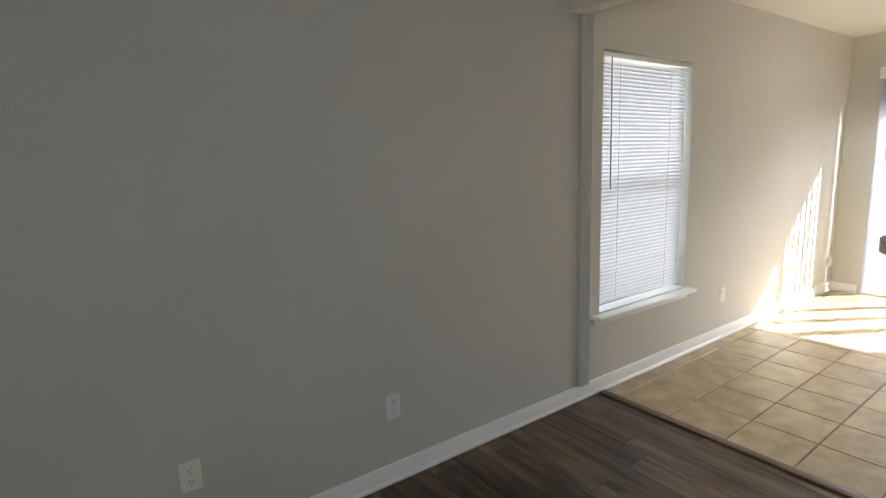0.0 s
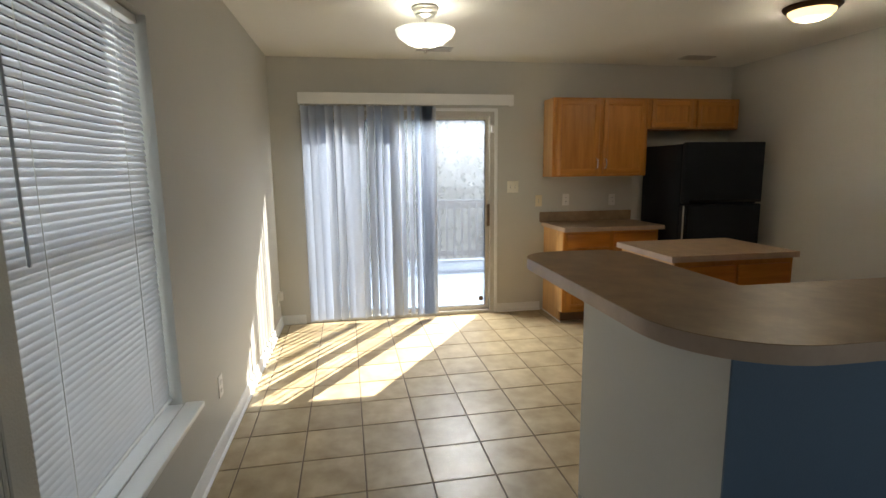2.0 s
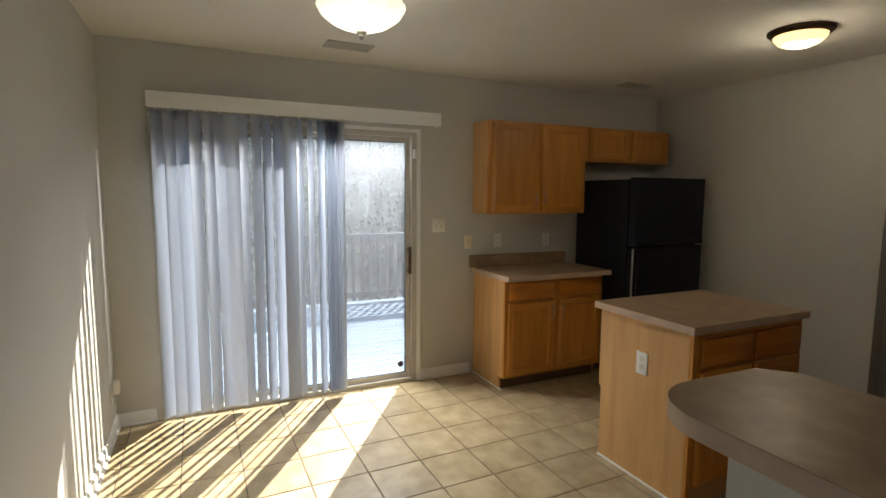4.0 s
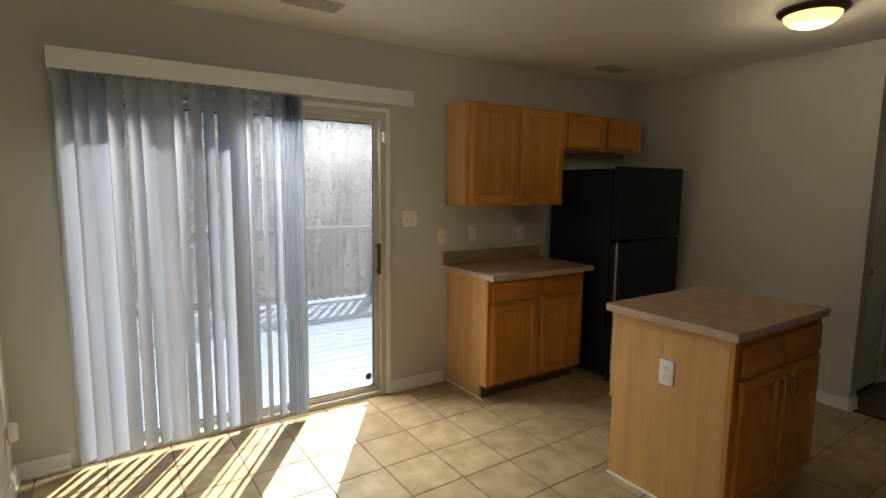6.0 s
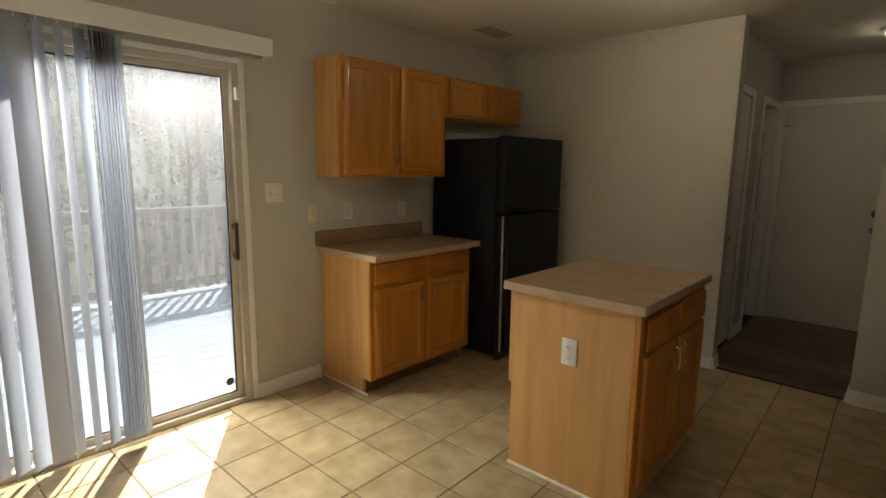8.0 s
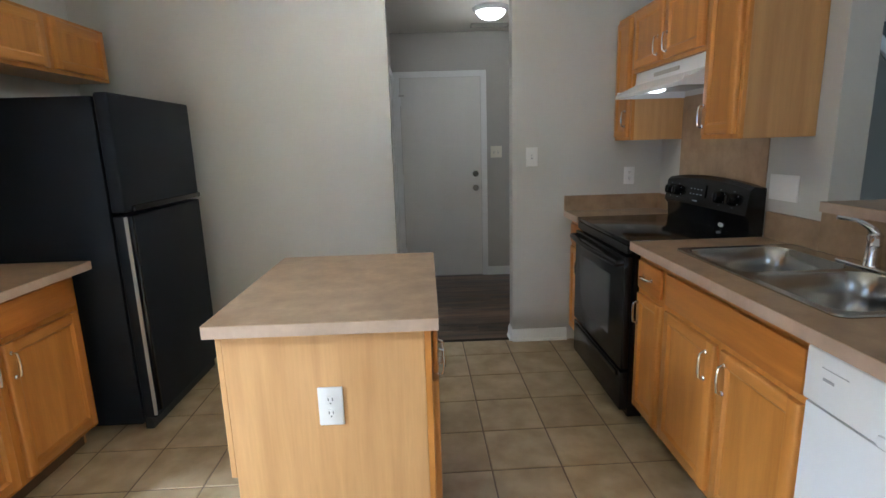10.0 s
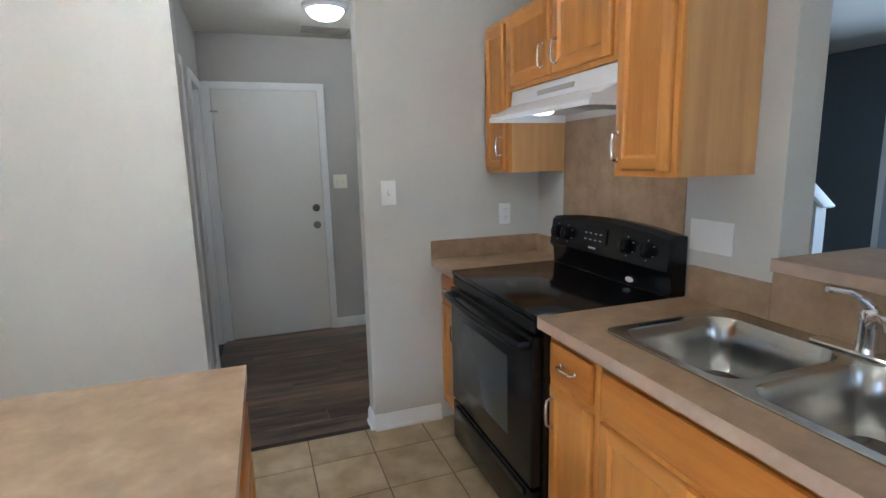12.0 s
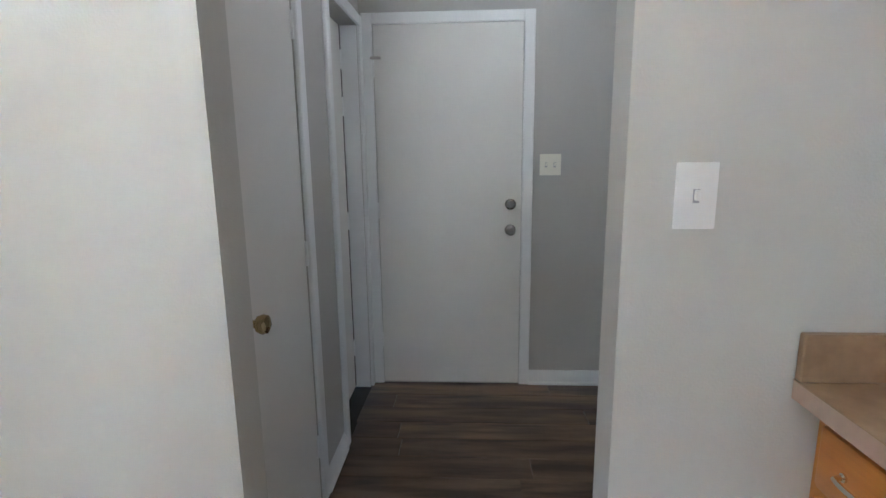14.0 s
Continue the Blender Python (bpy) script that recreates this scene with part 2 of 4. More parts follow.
LEAF = translucent("dry_foliage", (0.16, 0.155, 0.10), 0.42, 0.7, c2=(0.34, 0.30, 0.19), scale=0.8, fine=0.25, fine_scale=6, island=True, rand=0.5)
GROUND = mat("leaf_litter_ground", (0.20, 0.155, 0.095), (0.36, 0.29, 0.19), rough=0.95, scale=0.8, fine=0.3, fine_scale=9, bump=0.5, bump_scale=8)
SIDING = mat("house_siding", (0.55, 0.54, 0.50), (0.6, 0.59, 0.55), rough=0.7)


# ---- mesh helpers ----
def box(bm, x0, x1, y0, y1, z0, z1, bevel=0.0, seg=1):
    r = bmesh.ops.create_cube(bm, size=1.0, matrix=Matrix.Translation(((x0 + x1) / 2, (y0 + y1) / 2, (z0 + z1) / 2))
                              @ Matrix.Diagonal((abs(x1 - x0), abs(y1 - y0), abs(z1 - z0), 1)))
    if bevel:
        es = list({e for v in r["verts"] for e in v.link_edges})
        bmesh.ops.bevel(bm, geom=es, offset=bevel, segments=seg, affect="EDGES", profile=0.5)
    return r["verts"]


def boxed(*a, bevel=0.0, seg=1):
    bm = bmesh.new()
    box(bm, *a, bevel=bevel, seg=seg)
    return bm


def tube(bm, pts, r, seg=8, closed=False):
    """A round bar along the points."""
    pts = [Vector(p) for p in pts]
    rings, last = [], None
    for i, p in enumerate(pts):
        d = (pts[min(i + 1, len(pts) - 1)] - pts[max(i - 1, 0)]).normalized()
        if last is None:
            side = d.orthogonal().normalized()
        else:
            side = (last - d * last.dot(d)).normalized()
        last = side
        up = d.cross(side)
        rr = r[i] if isinstance(r, (list, tuple)) else r
        rings.append([bm.verts.new(p + rr * (math.cos(a) * side + math.sin(a) * up)) for a in [2 * math.pi * k / seg for k in range(seg)]])
    for a, b in zip(rings, rings[1:]):
        for k in range(seg):
            bm.faces.new((a[k], a[(k + 1) % seg], b[(k + 1) % seg], b[k]))
    bm.faces.new(rings[0][::-1])
    bm.faces.new(rings[-1])
    return bm


def lathe(bm, profile, at=(0, 0, 0), seg=32, axis="z", caps=True):
    """A turned shape: profile of (radius, height)."""
    rings = []
    for r, h in profile:
        ring = []
        for k in range(seg):
            a = 2 * math.pi * k / seg
            c, s = r * math.cos(a), r * math.sin(a)
            v = {"z": (c, s, h), "y": (c, h, s), "x": (h, c, s)}[axis]
            ring.append(bm.verts.new(Vector(at) + Vector(v)))
        rings.append(ring)
    for a, b in zip(rings, rings[1:]):
        for k in range(seg):
            bm.faces.new((a[k], a[(k + 1) % seg], b[(k + 1) % seg], b[k]))
    if caps:
        bm.faces.new(rings[0][::-1])
        bm.faces.new(rings[-1])
    bmesh.ops.recalc_face_normals(bm, faces=bm.faces)
    return bm


def outline(bm, pts, z0, z1, bevel=0.0):
    """A flat slab with the given plan outline."""
    lo = [bm.verts.new((x, y, z0)) for x, y in pts]
    hi = [bm.verts.new((x, y, z1)) for x, y in pts]
    n = len(pts)
    faces = [bm.faces.new(hi), bm.faces.new(lo[::-1])]
    for i in range(n):
        bm.faces.new((lo[i], lo[(i + 1) % n], hi[(i + 1) % n], hi[i]))
    bmesh.ops.recalc_face_normals(bm, faces=bm.faces)
    if bevel:
        es = [e for f in faces for e in f.edges]
        bmesh.ops.bevel(bm, geom=es, offset=bevel, segments=2, affect="EDGES", profile=0.5)
    return bm


def arc(cx, cy, r, a0, a1, n=8):
    return [(cx + r * math.cos(radians(a0 + (a1 - a0) * i / n)), cy + r * math.sin(radians(a0 + (a1 - a0) * i / n))) for i in range(n + 1)]


def mesh_of(name, bm, material, smooth=True):
    me = bpy.data.meshes.new(name)
    bm.to_mesh(me)
    bm.free()
    me.materials.append(material)
    if smooth:
        me.shade_smooth()
        me.set_sharp_from_angle(angle=radians(35))
    return me


def part(name, bm, material, parent, label=""):
    """One mesh under a thing or a part, in the thing's own coordinates."""
    ob = new(name, bm if isinstance(bm, bpy.types.Mesh) else mesh_of(name, bm, material))
    ob.parent = parent
    return tagged(ob, label)


def thing(name, m, label, category, group="", kind=""):
    ob = new(name)
    ob.matrix_world = m
    ob.empty_display_size = 0.1
    return tagged(ob, label, category, group, kind)


def solid(name, bm, material, label, category, kind="structure", group=""):
    return tagged(new(name, mesh_of(name, bm, material)), label, category, group, kind)


def panel(w, h, t, rail=0.055, x=0.0, z=0.0, y=0.0, raised=False, depth=0.010, edge=0.003, slope=0.011):
    """A cabinet door or drawer front: framed, with a sunken field. Its face looks to -y."""
    bm = bmesh.new()
    box(bm, x, x + w, y - t, y, z, z + h, bevel=edge)
    bm.faces.ensure_lookup_table()
    front = max([f for f in bm.faces if f.normal.y < -0.99], key=lambda f: f.calc_area())
    if rail:
        bmesh.ops.inset_individual(bm, faces=[front], thickness=rail, depth=0)
        bmesh.ops.inset_individual(bm, faces=[front], thickness=slope, depth=-depth)
        if raised:
            bmesh.ops.inset_individual(bm, faces=[front], thickness=0.012, depth=0)
            bmesh.ops.inset_individual(bm, faces=[front], thickness=0.010, depth=depth * 0.8)
    return bm


def bar(length, width, t, put):
    """A moulded frame member: rounded outside, sloped towards the field. put maps (across, along, out)."""
    prof = [(0, 0), (0, t - 0.008), (0.003, t - 0.003), (0.008, t), (width - 0.011, t), (width - 0.005, t - 0.006), (width, t - 0.008), (width, 0)]
    bm = bmesh.new()
    a = [bm.verts.new(put(u, 0.0, d)) for u, d in prof]
    b = [bm.verts.new(put(u, length, d)) for u, d in prof]
    for i in range(len(prof)):
        j = (i + 1) % len(prof)
        bm.faces.new((a[i], a[j], b[j], b[i]))
    bm.faces.new(a)
    bm.faces.new(b[::-1])
    bmesh.ops.recalc_face_normals(bm, faces=bm.faces)
    return bm


def framed_door(w, h, x, z, parent, m=None, rail=0.055, t=0.019):
    """A cabinet door of two stiles, two rails and a sunken field. Its face looks to -y."""
    y = -0.0005
    p = part("door", boxed(x + rail - 0.012, x + w - rail + 0.012, y - 0.009, y - 0.002, z + rail - 0.012, z + h - rail + 0.012), OAK, parent)
    if m is not None:
        p.matrix_local = m
    part("stile", bar(h, rail, t, lambda u, v, d: (x + u, y - d, z + v)), OAK, p)
    part("stile", bar(h, rail, t, lambda u, v, d: (x + w - u, y - d, z + v)), OAK, p)
    run = w - 2 * rail + 0.022
    part("rail", bar(run, rail, t - 0.0004, lambda u, v, d: (x + rail - 0.011 + v, y - d, z + u)), OAK_FLAT, p)
    part("rail", bar(run, rail, t - 0.0004, lambda u, v, d: (x + rail - 0.011 + v, y - d, z + h - u)), OAK_FLAT, p)
    return p


def pull(x, z, y, length=0.10, upright=True):
    """An arched bar pull with two feet."""
    bm = bmesh.new()
    h = length / 2
    prof = [(-h, 0.0), (-h, 0.012), (-h * 0.9, 0.021), (-h * 0.5, 0.024), (0, 0.025), (h * 0.5, 0.024), (h * 0.9, 0.021), (h, 0.012), (h, 0.0)]
    pts = [((x, y - d, z + a) if upright else (x + a, y - d, z)) for a, d in prof]
    tube(bm, pts, [0.007, 0.005, 0.005, 0.005, 0.0055, 0.005, 0.005, 0.005, 0.007], 8)
    for s in (-h, h):
        c = (x, y, z + s) if upright else (x + s, y, z)
        lathe(bm, [(0.009, 0.0), (0.009, -0.004), (0.006, -0.007)], c, 10, "y")
    return bm


# ---- setting: walls, floors, ceiling ----
XS, YL, YH, H = 6.51, 2.33, -2.325, 2.465
X0, Y0 = -1.53, -4.22


def wall(name, boxes, material=WALL, label="warm grey painted plaster wall", bevel=0.0):
    bm = bmesh.new()
    for b in boxes:
        box(bm, *b, bevel=bevel)
    return solid(name, bm, material, label, "wall")


SD0, SD1, SDT = 0.235, 2.065, 2.0
wall("wall_east", [(XS, 6.65, YL + 0.15, SD1, 0, H), (XS, 6.65, SD0, YH - 0.12, 0, H), (XS, 6.65, SD0, SD1, SDT, H)])
WX0, WX1, WZ0, WZ1 = 2.80, 3.735, 0.50, 2.03
wall("wall_north", [(X0 - 0.12, WX0, YL, YL + 0.15, 0, H), (WX1, XS, YL, YL + 0.15, 0, H), (WX0, WX1, YL, YL + 0.15, 0, WZ0), (WX0, WX1, YL, YL + 0.15, WZ1, H)])
HX0, HX1 = 3.775, 4.57
wall("wall_south", [(2.64, HX0, YH - 0.12, YH, 0, H), (HX1, XS, YH - 0.12, YH, 0, H)])
wall("wall_range", [(2.64, 2.77, YH, -0.86, 0, H)])
wall("header_beam", [(2.53, 2.64, -0.86, YL, 2.18, H)], label="painted header beam between the two rooms")
knee = bmesh.new()
box(knee, 2.646, 2.77, -0.86, 0.70, 0, 1.09)
box(knee, 2.77, 3.46, 0.58, 0.70, 0, 1.09)
solid("half_wall", knee, WALL, "pale painted half wall under the bar top", "half wall")
# thin navy layer on the living-room side only
solid("half_wall_face", boxed(2.64, 2.646, -0.86, 0.70, 0, 1.09), BLUE, "navy blue face of the half wall", "half wall")
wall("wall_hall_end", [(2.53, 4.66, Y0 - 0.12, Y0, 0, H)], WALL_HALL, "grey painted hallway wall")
HW = 4.66
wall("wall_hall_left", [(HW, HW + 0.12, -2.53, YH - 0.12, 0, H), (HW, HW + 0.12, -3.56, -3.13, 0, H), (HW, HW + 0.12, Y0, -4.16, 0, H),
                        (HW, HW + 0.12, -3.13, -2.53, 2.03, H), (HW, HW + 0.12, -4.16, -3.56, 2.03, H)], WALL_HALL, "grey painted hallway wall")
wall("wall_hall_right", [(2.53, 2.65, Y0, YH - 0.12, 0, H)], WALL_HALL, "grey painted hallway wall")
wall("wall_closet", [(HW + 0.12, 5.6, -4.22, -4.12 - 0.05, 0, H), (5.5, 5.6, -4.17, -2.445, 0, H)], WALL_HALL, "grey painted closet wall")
FW0, FW1 = -1.85, -0.55
wall("wall_west", [(X0 - 0.12, X0, Y0, FW0, 0, H), (X0 - 0.12, X0, FW1, YL, 0, H), (X0 - 0.12, X0, FW0, FW1, 0, 0.95), (X0 - 0.12, X0, FW0, FW1, 1.95, H)], SLATE, "dark slate painted plaster wall")
wall("wall_living_back", [(X0, 2.53, Y0 - 0.12, Y0, 0, H)], SLATE, "dark slate painted plaster wall")
solid("ceiling", boxed(X0 - 0.12, 6.65, Y0 - 0.12, YL + 0.15, H, H + 0.15), CEIL, "off-white textured ceiling", "ceiling")
solid("floor", boxed(X0 - 0.12, 6.65, Y0 - 0.12, YL + 0.15, -0.15, -0.012), PLANK_GAP, "dark subfloor under planks and tiles", "floor")
solid("tile_bed", boxed(2.80, XS, YH - 0.035, YL, -0.012, -0.003), GROUT, "brown grout between the floor tiles", "floor")


def baseboard(runs, label="white painted baseboard"):
    """Runs of (x0, y0, x1, y1) with the room to their left."""
    for x0, y0, x1, y1 in runs:
        n = math.hypot(x1 - x0, y1 - y0)
        bm = bmesh.new()
        prof = [(0, 0), (0.022, 0), (0.022, 0.012), (0.013, 0.02), (0.013, 0.066), (0.008, 0.078), (0.006, 0.086), (0, 0.088)]
        a = [bm.verts.new((0, p, q)) for p, q in prof]
        b = [bm.verts.new((n, p, q)) for p, q in prof]
        for i in range(len(prof)):
            j = (i + 1) % len(prof)
            bm.faces.new((a[i], a[j], b[j], b[i]))
        bm.faces.new(a)
        bm.faces.new(b[::-1])
        bmesh.ops.recalc_face_normals(bm, faces=bm.faces)
        bm.transform(pose(x0, y0, 0, 0, 0, math.degrees(math.atan2(y1 - y0, x1 - x0))))
        solid("baseboard", bm, TRIM, label, "baseboard")


baseboard([(XS, YL, X0, YL), (XS, 2.10, XS, YL), (XS, -0.255, XS, 0.20), (HX1, YH, 5.74, YH), (3.39, YH, HX0, YH), (HX0, YH, HX0, YH - 0.12), (HX1, YH - 0.12, HX1, YH),
           (3.46, 0.70, 2.64, 0.70), (3.46, 0.58, 3.46, 0.70), (2.65, Y0, 3.72, Y0), (HW, -3.50, HW, -3.19), (2.64, 0.70, 2.64, -0.86), (X0, YL, X0, -2.1)])


def casing(name, x0, x1, z1, m, w=0.058, t=0.018, label="white painted door casing"):
    """Three mitred boards round an opening, seen from -y."""
    bm = bmesh.new()
    box(bm, x0 - w, x0, -t, 0, 0, z1 + w, bevel=0.004)
    box(bm, x1, x1 + w, -t, 0, 0, z1 + w, bevel=0.004)
    box(bm, x0, x1, -t, 0, z1, z1 + w, bevel=0.004)
    bm.transform(m)
    return solid(name, bm, TRIM, label, "door casing")


# ---- sliding door with its blinds ----
slider = thing("door_1", Matrix.Identity(4), "sliding glass patio door with pale metal frame, closed", "sliding door", kind="structure")
fr = bmesh.new()
for b in ((6.50, 6.64, SD0, SD0 + 0.045, 0, SDT), (6.50, 6.64, SD1 - 0.045, SD1, 0, SDT), (6.50, 6.64, SD0 + 0.045, SD1 - 0.045, SDT - 0.04, SDT), (6.50, 6.64, SD0 + 0.045, SD1 - 0.045, 0, 0.035)):
    box(fr, *b, bevel=0.003)
part("frame", fr, FRAME_ALU, slider)


def sash(name, y0, y1, x, stile):
    bm = bmesh.new()
    for b in ((x, x + 0.04, y0, y0 + stile, 0.036, SDT - 0.041), (x, x + 0.04, y1 - stile, y1, 0.036, SDT - 0.041),
              (x, x + 0.04, y0 + stile, y1 - stile, 0.036, 0.075), (x, x + 0.04, y0 + stile, y1 - stile, SDT - 0.075, SDT - 0.041)):
        box(bm, *b, bevel=0.003)
    s = part(name, bm, FRAME_ALU, slider)
    gs = bmesh.new()
    for b in ((x + 0.005, x + 0.012, y0 + stile, y0 + stile + 0.008, 0.075, SDT - 0.075), (x + 0.005, x + 0.012, y1 - stile - 0.008, y1 - stile, 0.075, SDT - 0.075),
              (x + 0.005, x + 0.012, y0 + stile, y1 - stile, 0.075, 0.083), (x + 0.005, x + 0.012, y0 + stile, y1 - stile, SDT - 0.083, SDT - 0.075)):
        box(gs, *b)
    part("seal", gs, SEAL, s, "dark rubber glazing seal")
    p = part("pane", boxed(x + 0.017, x + 0.021, y0 + stile, y1 - stile, 0.075, SDT - 0.075), DOOR_GLASS, s, "streaky hazy glass pane, tinted to dim the view outside")
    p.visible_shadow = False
    return s


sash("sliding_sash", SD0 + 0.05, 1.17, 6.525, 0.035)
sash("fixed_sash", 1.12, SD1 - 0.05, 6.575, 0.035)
hd = bmesh.new()
box(hd, 6.485, 6.50, 0.285, 0.31, 0.89, 1.11, bevel=0.005, seg=2)
box(hd, 6.500, 6.526, 0.288, 0.308, 0.90, 0.93, bevel=0.003)
box(hd, 6.500, 6.526, 0.288, 0.308, 1.07, 1.10, bevel=0.003)
part("door_handle", hd, BRONZE, slider, "dark bronze pull handle")
part("keeper", boxed(6.470, 6.500, SD0 + 0.008, SD0 + 0.035, 1.80, 1.87, bevel=0.004), PLATE, slider, "small white keeper on the jamb")
part("sticker", lathe(bmesh.new(), [(0.024, 6.5395), (0.024, 6.5405)], (0, 0.36, 0.145), 24, "x"), BRONZE, slider, "small round dark sticker")
casing_e = bmesh.new()
box(casing_e, XS - 0.012, XS, SD0 - 0.035, SD0, 0, SDT + 0.03, bevel=0.003)
box(casing_e, XS - 0.012, XS, SD0, SD1, SDT, SDT + 0.03, bevel=0.003)
solid("trim_slider", casing_e, TRIM, "narrow white trim round the sliding door", "trim")

blinds = thing("vertical_blind", Matrix.Identity(4), "white vinyl vertical blinds, half drawn, over the sliding door", "vertical blind")
val = bmesh.new()
box(val, 6.395, 6.403, 0.075, 2.065, 2.045, 2.145, bevel=0.002)
box(val, 6.403, 6.51, 0.075, 0.083, 2.045, 2.145, bevel=0.002)
box(val, 6.403, 6.51, 2.057, 2.065, 2.045, 2.145, bevel=0.002)
part("valance", val, TRIM, blinds, "white valance board")
part("head_rail", boxed(6.435, 6.475, 0.085, 2.055, 2.065, 2.10, bevel=0.004), PLATE, blinds)


def vane_mesh():
    bm = bmesh.new()
    n, w, hgt = 6, 0.089, 2.003
    rows = []
    for z in (0.0, hgt):
        rows.append([bm.verts.new((0.010 * (1 - (2 * i / n - 1) ** 2), w * (i / n - 0.5), z)) for i in range(n + 1)])
    for i in range(n):
        bm.faces.new((rows[0][i], rows[0][i + 1], rows[1][i + 1], rows[1][i]))
    bmesh.ops.solidify(bm, geom=bm.faces, thickness=0.0012)
    return mesh_of("vane", bm, VANE)


VM = vane_mesh()
rv = random.Random(4)
TURNS = [41, 34, 31, 39, 42, 40, -8, 48, 41, 45, 30, 14, 51, 57, 48]
for i, ang in enumerate(TURNS):
    v = part("vane", VM, None, blinds)
    v.matrix_local = pose(6.45, 2.018 - 0.0731 * i, 0.035 + rv.uniform(-0.004, 0.004), 0, rv.uniform(-0.25, 0.25), ang + rv.uniform(-2, 2))
for i in range(10):
    v = part("vane", VM, None, blinds)
    v.matrix_local = pose(6.45, 0.945 - 0.0125 * i, 0.035, 0, 0, (58 if i == 9 else 66) + rv.uniform(-5, 5))

CM = mesh_of("carrier", boxed(-0.002, 0.002, -0.004, 0.004, 2.037, 2.068), PLATE)
for i in range(15):
    o = part("carrier", CM, None, blinds)
    o.location = (6.452, 2.018 - 0.0731 * i, 0)
CH = mesh_of("bead_chain", tube(bmesh.new(), [(6.47, 0.865, 2.06), (6.47, 0.862, 1.2), (6.47, 0.866, 0.45)], 0.0022, 5), PLATE)
part("pull_chain", CH, None, blinds)

# ---- dining window ----
win = thing("window_1", Matrix.Identity(4), "single-hung window with white frame, behind closed mini blinds", "window", kind="structure")
wf = bmesh.new()
for b in ((WX0, WX0 + 0.04, YL + 0.09, YL + 0.15, WZ0, WZ1), (WX1 - 0.04, WX1, YL + 0.09, YL + 0.15, WZ0, WZ1), (WX0 + 0.04, WX1 - 0.04, YL + 0.09, YL + 0.15, WZ0, WZ0 + 0.04),
          (WX0 + 0.04, WX1 - 0.04, YL + 0.09, YL + 0.15, WZ1 - 0.04, WZ1), (WX0 + 0.04, WX1 - 0.04, YL + 0.095, YL + 0.14, 1.235, 1.275)):
    box(wf, *b, bevel=0.003)
part("window_frame", wf, TRIM, win)
for z0, z1 in ((WZ0 + 0.04, 1.235), (1.275, WZ1 - 0.04)):
    p = part("pane", boxed(WX0 + 0.04, WX1 - 0.04, YL + 0.115, YL + 0.119, z0, z1), GLASS, win)
    p.visible_shadow = False
sill = bmesh.new()
box(sill, WX0 - 0.075, WX1 + 0.04, YL - 0.075, YL, WZ0 - 0.025, WZ0 - 0.001, bevel=0.006, seg=2)
box(sill, WX0 + 0.001, WX1 - 0.001, YL, YL + 0.09, WZ0 - 0.0, WZ0 + 0.006)
part("window_sill", sill, TRIM, win, "white painted stool with rounded nose")
part("apron", boxed(WX0 - 0.05, WX1 + 0.02, YL - 0.022, YL, WZ0 - 0.07, WZ0 - 0.025, bevel=0.006, seg=2), TRIM, win)
mini = thing("mini_blind", Matrix.Identity(4), "white horizontal mini blinds, lowered and closed in the window", "mini blind")
part("head_rail", boxed(WX0 + 0.008, WX1 - 0.008, YL + 0.03, YL + 0.062, WZ1 - 0.035, WZ1 - 0.004, bevel=0.003), TRIM, mini)
part("bottom_rail", boxed(WX0 + 0.012, WX1 - 0.012, YL + 0.033, YL + 0.058, WZ0 + 0.03, WZ0 + 0.046, bevel=0.004), TRIM, mini)


def slat_mesh():
    bm = bmesh.new()
    n, w = 4, 0.025
    rows = []
    for x in (WX0 + 0.012, WX1 - 0.012):
        rows.append([bm.verts.new((x, w * (i / n - 0.5), 0.0022 * (1 - (2 * i / n - 1) ** 2))) for i in range(n + 1)])
    for i in range(n):
        bm.faces.new((rows[0][i], rows[0][i + 1], rows[1][i + 1], rows[1][i]))
    return mesh_of("slat", bm, SLAT)


SM = slat_mesh()
zz = WZ0 + 0.055
while zz < WZ1 - 0.04:
    s = part("slat", SM, None, mini)
    s.matrix_local = pose(0, YL + 0.046, zz, 66 + rv.uniform(-2, 2), 0, 0)
    zz += 0.0232
part("wand", tube(bmesh.new(), [(2.905, YL + 0.022, WZ1 - 0.03), (2.908, YL + 0.020, 1.6), (2.91, YL + 0.020, 1.24)], 0.004, 6), GREY_PRINT, mini, "thin clear tilt wand")
for x in (3.0, 3.53):
    part("ladder_cord", tube(bmesh.new(), [(x, YL + 0.032, WZ1 - 0.03), (x, YL + 0.032, WZ0 + 0.05)], 0.0012, 5), TRIM, mini)
# fluted pilaster
fl = bmesh.new()
box(fl, 2.60, 2.69, YL - 0.022, YL, 0.0885, 2.18, bevel=0.003)
for i in range(5):
    x = 2.607 + 0.0160 * i
    box(fl, x, x + 0.010, YL - 0.029, YL - 0.022, 0.0885, 2.18, bevel=0.003)
solid("trim_pilaster", fl, WALL, "wall-coloured fluted casing board on the wall", "trim")
box_t = boxed(2.785, 2.835, 0.70, YL - 0.022, -0.004, 0.010, bevel=0.006, seg=2)
solid("trim_threshold", box_t, mat("dark_walnut_strip", (0.10, 0.06, 0.035), (0.16, 0.10, 0.06), rough=0.5, scale=4, stretch=(9, 1, 9)), "dark wooden transition strip between planks and tiles", "threshold")
solid("trim_threshold_hall", boxed(HX0, HX1, YH - 0.055, YH - 0.022, -0.004, 0.006, bevel=0.004), PLANK_GAP, "dark strip between hall planks and tiles", "threshold")


